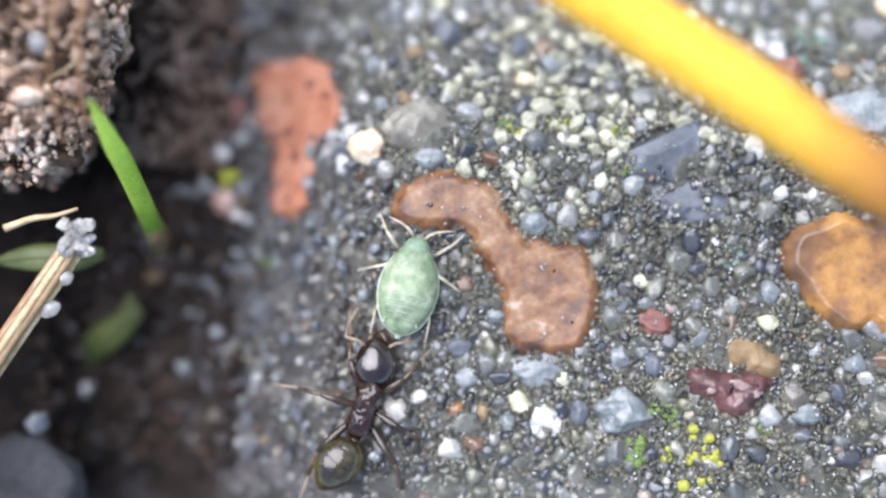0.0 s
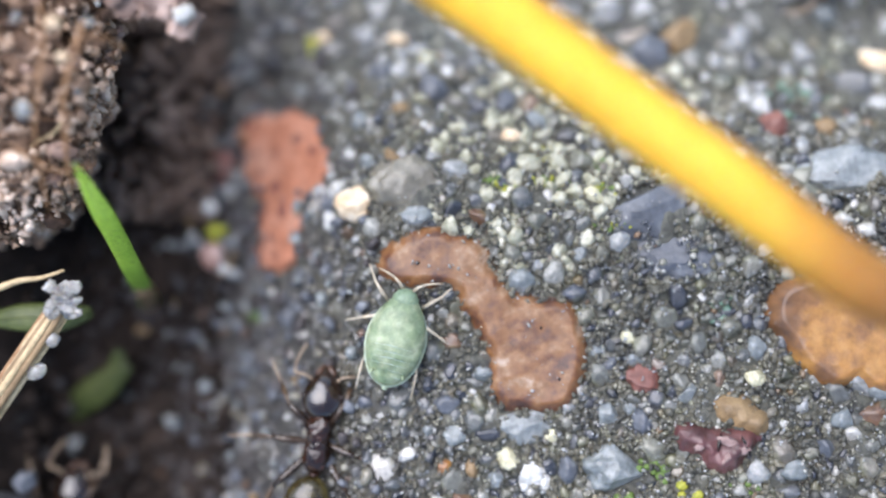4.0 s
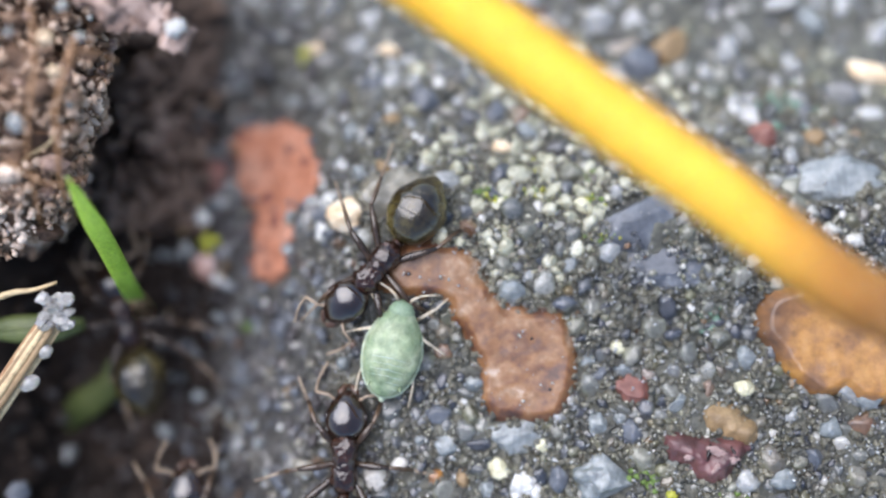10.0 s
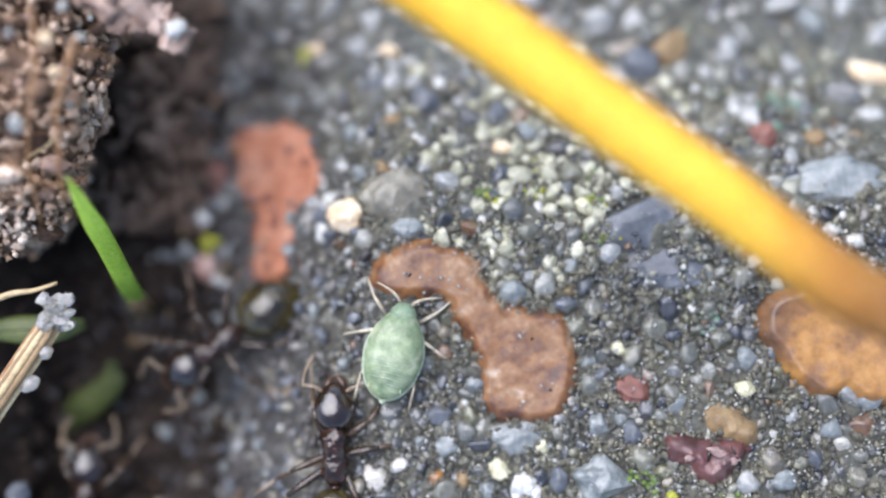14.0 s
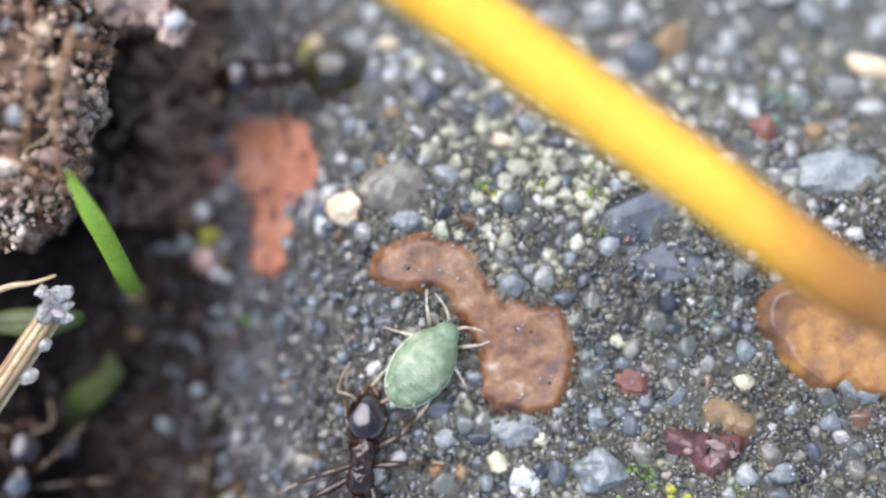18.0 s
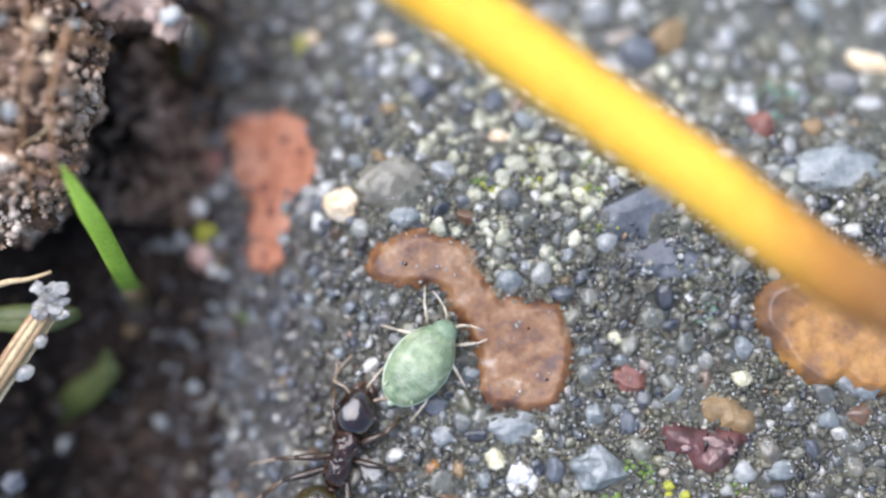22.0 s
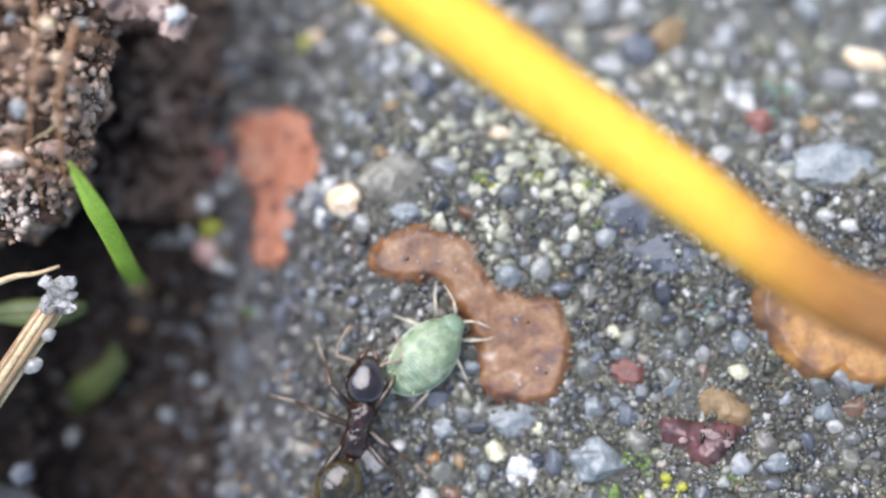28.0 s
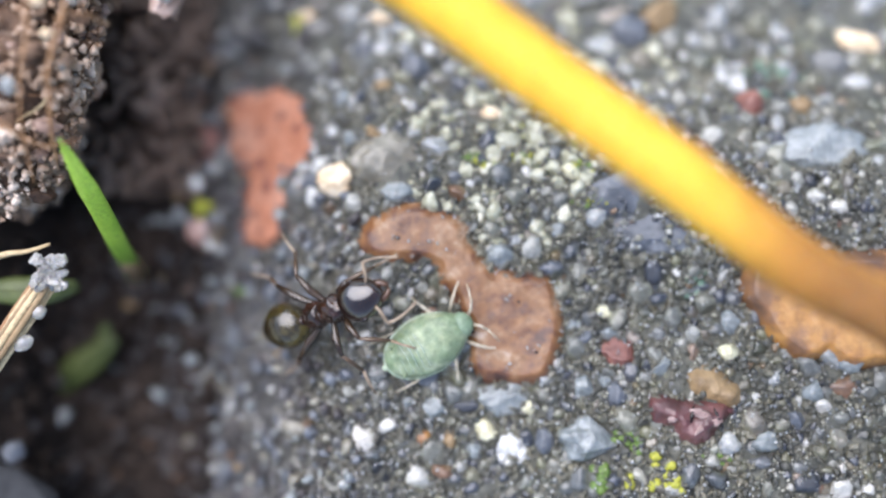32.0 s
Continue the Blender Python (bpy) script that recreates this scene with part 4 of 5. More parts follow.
rng = random.Random(11)
kinds = [rock(1, 1, 0.8, 300 + i, 0.22, 3, 1.3, 3 + i % 4) for i in range(18)]
kinds = [part("grain_pattern", b, M["grain"]) for b in kinds]
meshes = [k.data for k in kinds]
for k in kinds:
    bpy.data.objects.remove(k)
count = 0
while count < 300:
    x, y = rng.uniform(-2.5, 11.5), rng.uniform(-7.5, 4.0)
    r = rng.choice((0.2, 0.24, 0.28, 0.34, 0.42))
    if not clear_of(x, y, r):
        continue
    taken(x, y, r * 0.75, r * 0.75, 0)
    g = new("grain", rng.choice(meshes))
    g.parent = ground
    g.matrix_basis = mpose(x, y, ground_z(x, y) - 0.12 * r, rng.uniform(-25, 25), rng.uniform(-25, 25), rng.uniform(0, 360)) @ Matrix.Diagonal((r, r * rng.uniform(0.65, 1), r, 1))
    count += 1


def joint_edge(y):
    return -7.6 + 0.9 * noise.noise(Vector((0.3, y * 0.35, 2.0))) - 0.12 * max(0, y)


spots, grit, crust = [], [], []
while len(crust) < 560:
    cx, cy, sx, sy = rng.choice(((2.78, 2.70, 1.5, 1.1), (3.50, 1.41, 1.3, 0.7), (1.48, 0.48, 0.7, 0.5)))
    x, y, r = rng.gauss(cx, sx), rng.gauss(cy, sy), 0.07 + 0.36 * rng.random() ** 2.2
    if clear_of(x, y, r * 0.5):
        crust.append((x, y, ground_z(x, y) + 0.1 * r, r))
        taken(x, y, r * 0.6, r * 0.6, 0)
scatter("olive_crust", crust, M["crust"], 17, ground, "pale olive lime crust and grains on the paving", sub=3, rough=0.07, flat=(0.45, 0.8), facets=9)
algae, bedded = [], []
for cx, cy, n in ((1.2, 1.4, 22), (2.7, 1.5, 30), (4.1, 1.3, 26), (4.4, 0.3, 18)):
    for _ in range(n):
        x, y = rng.gauss(cx, 0.2), rng.gauss(cy, 0.1)
        algae.append((x, y, ground_z(x, y) + rng.uniform(0.05, 0.2), rng.uniform(0.03, 0.08)))
scatter("algae", algae[::2], M["moss"], 27, ground, "specks of green algae between the grains", rough=0.3)
scatter("yellow_algae", algae[1::2], M["lichen"], 29, ground, "specks of yellow-green algae between the grains", rough=0.3)
for cx, cy, a, b in ((5.33, 0.63, 1.2, 0.8), (6.09, -0.52, 1.0, 0.65)):
    for _ in range(150):
        x, y = cx + rng.uniform(-a, a), cy + rng.uniform(-b, b)
        far = ((x - cx) / a) ** 2 + ((y - cy) / b) ** 2
        if noise.noise(Vector((x * 1.6, y * 1.6, 6))) + 0.5 * far > rng.uniform(0.1, 0.6):
            bedded.append((x, y, ground_z(x, y) + 0.22 - 0.1 * far, rng.uniform(0.03, 0.13)))
scatter("clinging_sand", bedded, M["sand"], 28, ground, "sand grains clinging to the flat stones", sub=2, rough=0.06, facets=6)
coarse, pale = [], []
while len(coarse) < 1250:
    x, y = rng.uniform(-10, 15), rng.uniform(-9.5, 11)
    r = (0.14 + 0.26 * rng.random() ** 2) * (1.0 + 1.1 * smoothstep((y - 0.3) / 4.0))
    if x > joint_edge(y) + rng.gauss(0, 0.7) and clear_of(x, y, r * 0.5):
        (pale if y > 0.6 and rng.random() < (0.4 if -3 < x < 6 else 0.26) else coarse).append((x, y, ground_z(x, y) - rng.uniform(0.25, 0.7) * r, r))
        taken(x, y, r * 0.8, r * 0.8, 0)
scatter("pale_sand", pale, M["quartz"], 6, ground, "pale translucent quartz grains set in the paving", sub=3, rough=0.05, flat=(0.6, 0.95), facets=7)
scatter("coarse_sand", coarse, M["sand"], 7, ground, "coarser mineral grains set in the paving", sub=3, rough=0.05, flat=(0.6, 0.95), facets=7)
while len(spots) < 9000:
    x, y = rng.uniform(-9.5, 14.5), rng.uniform(-9, 10)
    if x < joint_edge(y) + rng.gauss(0, 0.7):
        continue
    r = 0.06 + 0.15 * rng.random() ** 2
    if clear_of(x, y, r * 0.4) and (y < 1.5 or rng.random() < 0.55):
        spots.append((x, y, ground_z(x, y) + rng.uniform(-0.75, 0.05) * r, r))
        if r > 0.12:
            taken(x, y, r * 0.7, r * 0.7, 0)
scatter("sand", spots, M["sand"], 8, ground, "fine grey and quartz sand grains set in the paving", sub=2, rough=0.06, flat=(0.6, 1.0), facets=5)
for _ in range(15000):
    x, y = rng.uniform(-3, 13), rng.uniform(-8.5, 4.5)
    r = rng.uniform(0.016, 0.05)
    if clear_of(x, y, -0.1) and noise.noise(Vector((x * 0.9, y * 0.9, 8))) > rng.uniform(-0.1, 0.5):
        grit.append((x, y, ground_z(x, y) + rng.uniform(0.02, 0.2), r))
dust = []
while len(dust) < 20000:
    x, y = rng.uniform(-4, 12.5), rng.uniform(-8, 5)
    r = 0.035 + 0.10 * rng.random() ** 2.2
    if clear_of(x, y, -0.02):
        dust.append((x, y, ground_z(x, y) + rng.uniform(-0.02, 0.17), r))
scatter("fine_sand", dust, M["matrix"], 14, ground, "very fine sand between the grains of the paving", rough=0.35, flat=(0.35, 0.75))
specks = []
while len(specks) < 2600:
    x, y = rng.uniform(-4, 12.5), rng.uniform(-8, 5)
    on_stone = 0.36 if not clear_of(x, y, -0.3) else 0.16
    if on_stone < 0.3 or noise.noise(Vector((x * 1.7, y * 1.7, 3))) > 0.15:
        specks.append((x, y, ground_z(x, y) + on_stone + rng.uniform(0.0, 0.08), 0.016 + 0.05 * rng.random() ** 2))
scatter("quartz_specks", specks, M["quartz"], 21, ground, "tiny glinting quartz specks strewn over the paving", rough=0.4, flat=(0.5, 1.0))
scatter("grit", grit, M["grit"], 9, ground, "tiny pale olive grit between the grains", sub=1, rough=0.5, flat=(0.4, 1.0))


def joint_soil():
    """Humus that fills the joint beside the paving, its near-black colour standing in for the crevice's shade."""
    n, m = 110, 190
    verts, faces = [], []
    for j in range(m):
        y = -10 + 21 * j / (m - 1)
        e = joint_edge(y) + 0.6
        for i in range(n):
            x = e - (i / (n - 1)) * 9.5
            k = smoothstep((e - x) / 1.2)
            z = ground_z(x, y) + 4.5 * smoothstep((-11.6 - x) / 3.0) - 0.25 + 0.5 * k
            z += k * (0.45 * noise.fractal(Vector((x * 0.8, y * 0.8, 5)), 0.8, 2.1, 5) + 0.1 * noise.noise(Vector((x * 4, y * 4, 2))))
            verts.append((x * MM, y * MM, z * MM))
    for j in range(m - 1):
        for i in range(n - 1):
            faces.append((j * n + i + 1, j * n + i, (j + 1) * n + i, (j + 1) * n + i + 1))
    me = bpy.data.meshes.new("joint_soil")
    me.from_pydata(verts, [], faces)
    me.materials.append(M["shadesoil"])
    me.shade_smooth()
    ob = tagged(new("joint_soil", me), "humus filling the joint beside the paving, the crevice's shade put into its near-black colour", "soil")
    bits = []
    for _ in range(2600):
        x, y = rng.uniform(-13, -5.6), rng.uniform(-9, 9)
        if x < joint_edge(y) + 0.5:
            bits.append((x, y, ground_z(x, y) + 4.5 * smoothstep((-11.6 - x) / 3.0) + rng.uniform(0.1, 0.5), rng.choice((0.1, 0.15, 0.2, 0.3)) * rng.uniform(0.8, 1.3)))
    lit = [(x, y, z + 0.1, r * 0.8) for x, y, z, r in bits[::4]]
    scatter("soil_crumb", lit, M["greycrumb"], 15, ob, "dull grey-brown crumbs on the shade-dark humus", rough=0.5)
    # These crumbs share the sheet's colour, with the depth's shade painted in.
    scatter("humus_crumb", bits, M["shadesoil"], 12, ob, "humus crumbs with the joint's shade in their colour", rough=0.35)
    for s in range(60):
        x, y = rng.uniform(-10.5, -5.6), rng.uniform(-8.5, 6)
        g = part("pale_grain", rock(0.16, 0.13, 0.12, 400 + s, 0.35, 2, 1.6, 5), M[rng.choice(("bluegrey", "tan", "slate", "soil"))], ob)
        g.matrix_basis = mpose(x, y, ground_z(x, y) + 0.55, rng.uniform(0, 360), rng.uniform(0, 360), 0)


joint_soil()
washed = {"quartz": [], "bluegrey": [], "greycrumb": [], "slate": [], "greybrown": []}
for _ in range(1900):
    x, y = rng.uniform(-9.8, -1.8), rng.uniform(-8.5, 8)
    if rng.random() < smoothstep((joint_edge(y) + 7.5 - x) / 6.0) and x > joint_edge(y) - 1.6 and clear_of(x, y, -0.1):
        r = 0.07 + 0.2 * rng.random() ** 1.8
        washed[rng.choice(("quartz", "bluegrey", "bluegrey", "slate", "slate", "slate", "slate", "slate", "greybrown", "greycrumb", "greycrumb", "greycrumb"))].append((x, y, ground_z(x, y) + 0.2 + 0.4 * r, r))
for k, (mat, spots) in enumerate(washed.items()):
    if not spots:
        continue
    scatter("washed_sand", spots, M[mat], 40 + k, ground, "loose washed grains along the edge of the joint", sub=2, rough=0.15, flat=(0.5, 1.0), facets=6)


# ---- moss and lichen ----
def cushion(x, y, mat, label, seed, n, spread, r0, r1, name, category):
    th = thing(name, x, y, ground_z(x, y) + (0.6 if x < -6.5 else 0.0), label, category)
    q = random.Random(seed)
    for k in range(n):
        a, d = q.uniform(0, 6.28), spread * math.sqrt(q.random())
        r = q.uniform(r0, r1)
        u, v = d * math.cos(a), d * math.sin(a)
        b = part("lobe", rock(r, r * q.uniform(0.8, 1), r * 0.8, seed * 31 + k, 0.12, 2), M[mat], th)
        b.matrix_basis = mpose(u, v, ground_z(x + u, y + v) - ground_z(x, y) + r * 0.35)


cushion(5.97, -7.37, "lichen", "cluster of round bright yellow lichen lobes on the paving", 1, 14, 0.85, 0.09, 0.19, "lichen_cluster", "lichen")
cushion(6.60, -7.16, "lichen", "cluster of round bright yellow lichen lobes on the paving", 2, 7, 0.4, 0.07, 0.16, "lichen_cluster", "lichen")
cushion(4.72, -7.17, "moss", "small bright green moss tuft between grains", 3, 10, 0.38, 0.08, 0.2, "moss_tuft", "moss")
cushion(5.48, -6.23, "moss", "small bright green moss tuft between grains", 4, 8, 0.3, 0.07, 0.15, "moss_tuft", "moss")
cushion(5.18, -5.99, "moss", "thin green moss tuft between grains", 5, 6, 0.3, 0.05, 0.12, "moss_tuft", "moss")
cushion(7.65, -6.84, "moss", "thin olive moss tuft between grains", 6, 8, 0.5, 0.05, 0.11, "moss_tuft", "moss")
cushion(7.35, -1.95, "teal", "patch of teal-green algae between grains", 7, 14, 0.45, 0.05, 0.13, "algae_patch", "algae")
cushion(3.69, 1.77, "moss", "patch of yellow-green algae on the paving", 8, 16, 0.7, 0.04, 0.13, "algae_patch", "algae")
cushion(1.02, 1.50, "moss", "patch of yellow-green algae on the paving", 9, 8, 0.25, 0.05, 0.14, "algae_patch", "algae")
cushion(10.14, 4.20, "teal", "patch of pale teal algae on the paving", 10, 18, 0.9, 0.06, 0.16, "algae_patch", "algae")
cushion(-5.98, -2.42, "moss", "small green moss tuft at the joint's edge", 11, 6, 0.18, 0.08, 0.16, "moss_tuft", "moss")
cushion(-7.31, 0.16, "lichen", "small yellow-green moss tuft by the brick fragment", 12, 8, 0.25, 0.1, 0.2, "moss_tuft", "moss")
cushion(-4.42, 6.08, "lichen", "small yellow-green moss tuft on the paving", 13, 6, 0.25, 0.1, 0.2, "moss_tuft", "moss")
cushion(2.60, 1.74, "lichen", "patch of pale yellow lichen on the paving", 14, 12, 0.8, 0.04, 0.11, "lichen_cluster", "lichen")


# ---- insects ----
def ant_body(th, full):
    """Parts of a black ant in millimetres; it looks along +x, its feet on z = 0."""
    h = 0.78
    bm = rock(0.70, 0.565, 0.46, 61, 0.04, 4)
    for v in bm.verts:
        f = (v.co.x + 0.70) / 1.40
        v.co.y *= 1.06 - 0.42 * max(0, f - 0.4)
        if f < 0.25:
            v.co.x += 0.16 * (0.25 - f) * (1 - abs(v.co.y) / 0.6)
        v.co.z *= 1.0 - 0.3 * max(0, f - 0.4)
    head = part("head", lump(bm, 0.52, 0, 0), M["ant"], th, "glossy black-brown head")
    head.matrix_basis = mpose(0.80, 0, h - 0.02, 0, 12, 0)
    for s in (-1, 1):
        part("eye", lump(rock(0.12, 0.07, 0.1, 62, 0.0, 2), 0.5, s * 0.52, 0.14), M["eye"], head, "black compound eye")
        part("mandible", tube([(1.0, s * 0.22, -0.06), (1.18, s * 0.2, -0.08), (1.32, s * 0.1, -0.1), (1.36, s * 0.01, -0.1)], [0.1, 0.1, 0.07, 0.03], 8), M["mandible"], head, "reddish-brown mandible")
        ant = part("antenna", tube([(0.86, s * 0.2, 0.1), (1.05, s * 0.5, 0.2), (1.12, s * 0.85, 0.2)], [0.045, 0.038, 0.045], 8), M["antpale"], head, "pale brown elbowed antenna")
        pts = smooth_line([(1.12, s * 0.85, 0.2), (1.5, s * 0.8, 0.05), (1.95, s * 0.62, -0.12)], 9)
        fine = smooth_line(pts, 33)
        bm = tube(fine, [0.032 + 0.010 * math.sin(i * math.pi / 2) ** 2 for i in range(33)], 7)
        part("flagellum", bm, M["antpale"], ant)
    bm = rock(0.50, 0.42, 0.36, 63, 0.13, 4, 2.2)
    for v in bm.verts:
        if v.co.x < 0.1:
            v.co.y *= 0.82
            v.co.z *= 0.9
    part("thorax_front", lump(bm, 0.36, 0, h), M["antbrown"], th, "black-brown front of the thorax")
    part("thorax_middle", lump(rock(0.30, 0.30, 0.27, 67, 0.14, 4, 2.2), -0.02, 0, h - 0.02), M["antbrown"], th, "narrow brown middle of the thorax")
    part("thorax_rear", lump(rock(0.46, 0.37, 0.30, 64, 0.14, 4, 2.2), -0.32, 0, h - 0.05), M["antbrown"], th, "red-brown rear of the thorax")
    part("petiole", lump(rock(0.09, 0.17, 0.26, 65, 0.05, 3), -0.82, 0, h - 0.1), M["antbrown"], th, "upright red-brown waist scale")
    bm = rock(0.98, 0.82, 0.72, 66, 0.02, 5)
    for v in bm.verts:
        f = v.co.x / 0.98
        v.co.y *= 1.0 - 0.30 * max(0, -f) ** 1.6
        v.co.x *= 1.0 + 0.10 * max(0, -f) ** 3
        over = 1.0 - 0.035 * (((v.co.x + 0.26) / 0.5) % 1.0)
        v.co.y *= over
        v.co.z *= over
    gaster = part("gaster", lump(bm, -0.92, 0, 0), M["gaster"], th, "large glossy dark brown gaster")
    gaster.matrix_basis = mpose(-0.92, 0, h - 0.04, 0, -6, 0)
    gaster.scale = (full, full, full)
    for x0 in (-0.68, -1.18, -1.66):
        ring = [(math.cos(a), math.sin(a)) for a in (2 * math.pi * k / 40 for k in range(40))]
        bm = bmesh.new()
        sets = []
        for dx, k in ((-0.03, 0.999), (-0.02, 1.005), (0.014, 1.005), (0.022, 0.999)):
            ff = (x0 + dx + 0.92) / 0.98
            cc = math.sqrt(max(0.0, 1 - ff * ff)) * k * (1.0 - 0.30 * max(0, -ff) ** 1.6)
            sets.append([bm.verts.new((x0 + dx, 0.812 * cc * p, 0.714 * cc * q)) for p, q in ring])
        for r0, r1 in zip(sets, sets[1:]):
            for k in range(40):
                bm.faces.new((r0[k], r0[(k + 1) % 40], r1[(k + 1) % 40], r1[k]))
        part("band", bm, M["gasterband"], gaster, "pale olive membrane band")
    legs = []
    for i, (x0, yaw, f1, t1) in enumerate(((0.42, 52, 0.95, 0.9), (0.02, -4, 1.05, 1.0), (-0.3, -48, 1.3, 1.35))):
        for s in (-1, 1):
            a = radians(yaw)
            d = Vector((math.sin(a), s * math.cos(a), 0))
            b = radians(yaw * 1.15 + (8, -14, -20)[i])
            d2 = Vector((math.sin(b), s * math.cos(b), 0))
            hip, up = Vector((0, 0, 0)), Vector((0, 0, 1))
            knee = d * f1 + up * 0.30
            ankle = knee + d2 * t1 * 0.62 - up * 0.62
            toe = ankle + d2 * t1 * 0.75 - up * 0.22
            leg = part("leg", tube([hip, d * 0.18 + up * 0.02, knee * 0.5 + up * 0.06, knee], [0.13, 0.085, 0.115, 0.06], 9), M["antleg"], th, "dark brown jointed leg")
            part("tibia", tube([knee, knee.lerp(ankle, 0.5), ankle], [0.05, 0.07, 0.042], 8), M["antshin"], leg, "paler brown shin")
            part("tarsus", tube([ankle, ankle.lerp(toe, 0.5) + up * 0.03, toe], [0.045, 0.035, 0.03], 7), M["antpale"], leg, "pale slender foot")
            leg.matrix_basis = mpose(x0, s * 0.2, h - 0.2)
            legs.append((leg, x0, s, i))
    return head, gaster, legs


ANTS = {}


def make_ant(key, label, full=1.0):
    th = thing("ant", 0, 0, 0, label, "ant", "ants on the paving")
    ANTS[key] = (th, *ant_body(th, full))


def shoulders(f):
    """Breadth of the aphid's body along its length against an ellipse."""
    full = math.sqrt((1 - min(0.995, abs(f)) ** 2.25) / (1 - min(0.995, abs(f)) ** 2))
    return full * (1.0 - 0.20 * max(0, f) ** 1.4 - 0.08 * max(0, -f))


def make_aphid():
    th = thing("aphid", 0, 0, 0, "plump pale green aphid with a paler rim, feet on the paving", "aphid")
    h = 0.62
    bm = rock(1.25, 0.79, 0.56, 71, 0.015, 5)
    for v in bm.verts:
        f = v.co.x / 1.25
        v.co.y *= shoulders(f)
        v.co.z *= 1.0 - 0.2 * max(0, f)
        if v.co.z > 0:
            v.co.z += 0.012 * math.sin(f * 39) * (1 if f < 0.1 else 0.2) + 0.035 * noise.noise(v.co * 2.6)
    body = part("body", lump(bm, -0.15, 0, h), M["aphid"], th, "segmented pale green body")
    ring = []
    for k in range(49):
        a = 2 * math.pi * k / 48
        f = math.cos(a)
        y = 0.80 * math.sin(a) * shoulders(f)
        ring.append((1.25 * f - 0.15, y, h - 0.02))
    part("rim", tube([(x * 0.975, y * 0.975, z - 0.02) for x, y, z in ring[6:43]], [0.02 + 0.05 * math.sin(math.pi * k / 36) for k in range(37)], 8), M["aphidrim"], body, "pale translucent rim round the rear")
    for k in range(6):
        x0 = -1.12 + 0.16 * k
        f = (x0 + 0.15) / 1.25
        c = math.sqrt(1 - f * f)
        c *= shoulders(f)
        pts = [(x0 + 0.05 * (1 - abs(u)), 0.76 * c * u * 0.86, h + 0.58 * c * math.sqrt(max(0, 1 - (u * 0.86) ** 2)) * (1 - 0.2 * max(0, f)) + 0.03 * noise.noise(Vector((x0, u, 1)) * 2) - 0.004) for u in (q / 8 - 1 for q in range(17))]
        part("fold", tube(pts, [0.004 + 0.014 * (1 - abs(q / 8 - 1)) for q in range(17)], 6), M["aphidfold"], body, "pale fold between segments")
    part("head", lump(rock(0.34, 0.36, 0.30, 72, 0.04, 4), 0.92, 0, h - 0.02), M["aphidhead"], th, "dull grey-green head")
    for s in (-1, 1):
        part("eye", lump(rock(0.06, 0.05, 0.06, 73, 0, 2), 1.1, s * 0.31, h), M["eye"], th, "tiny dark eye")
        part("cornicle", tube([(-1.0, s * 0.40, h + 0.26), (-1.12, s * 0.45, h + 0.33)], [0.04, 0.03], 8), M["aphid"], body, "short green tube on the back")
        root = part("antenna", tube([(1.2, s * 0.14, h), (1.36, s * 0.26, h + 0.12), (1.48, s * 0.45, h + 0.1)], [0.05, 0.04, 0.035], 8), M["aphidleg"], th, "short straw-coloured antenna")
        part("lash", tube([(1.48, s * 0.45, h + 0.1), (1.56, s * 0.7, h), (1.6, s * 0.9, h - 0.1)], [0.032, 0.026, 0.016], 7), M["aphidleg"], root)
        for x0, yaw, f1 in ((0.8, 44, 0.62), (0.45, -22, 0.62), (0.1, -74, 1.05)):
            a = radians(yaw)
            d = Vector((math.sin(a), s * math.cos(a), 0))
            hip = Vector((x0, s * 0.45, h - 0.25))
            knee = hip + d * f1 + Vector((0, 0, 0.18))
            foot = knee + Vector((math.sin(a * 1.2), s * math.cos(a * 1.2), 0)) * f1 * 0.8
            foot.z = 0.03
            leg = part("leg", tube([hip, hip.lerp(knee, 0.5) + Vector((0, 0, 0.05)), knee], [0.045, 0.05, 0.034], 8), M["aphidleg"], th, "thin straw-coloured leg")
            part("shin", tube([knee, knee.lerp(foot, 0.8), foot], [0.03, 0.026, 0.024], 7), M["aphidleg"], leg)
    part("tail", lump(rock(0.14, 0.1, 0.08, 74, 0.05, 3), -1.4, 0, h - 0.1), M["aphidrim"], th)
    return th


aphid = make_aphid()
make_ant('worker', "black-brown ant with a glossy gaster tending the aphid's rear", 0.8)
make_ant('visitor', 'black-brown ant with olive sheen on its gaster passing the aphid')
make_ant('climber', 'black ant climbing along the dark soil joint')
make_ant('lurker', 'black ant peering out of the dark soil joint')
make_ant('crosser', 'black-brown ant crossing the paving beneath the stalk')
make_ant('runner', 'black ant running along the edge of the soil joint')
make_ant('straggler', 'black ant moving about in the dark soil joint')

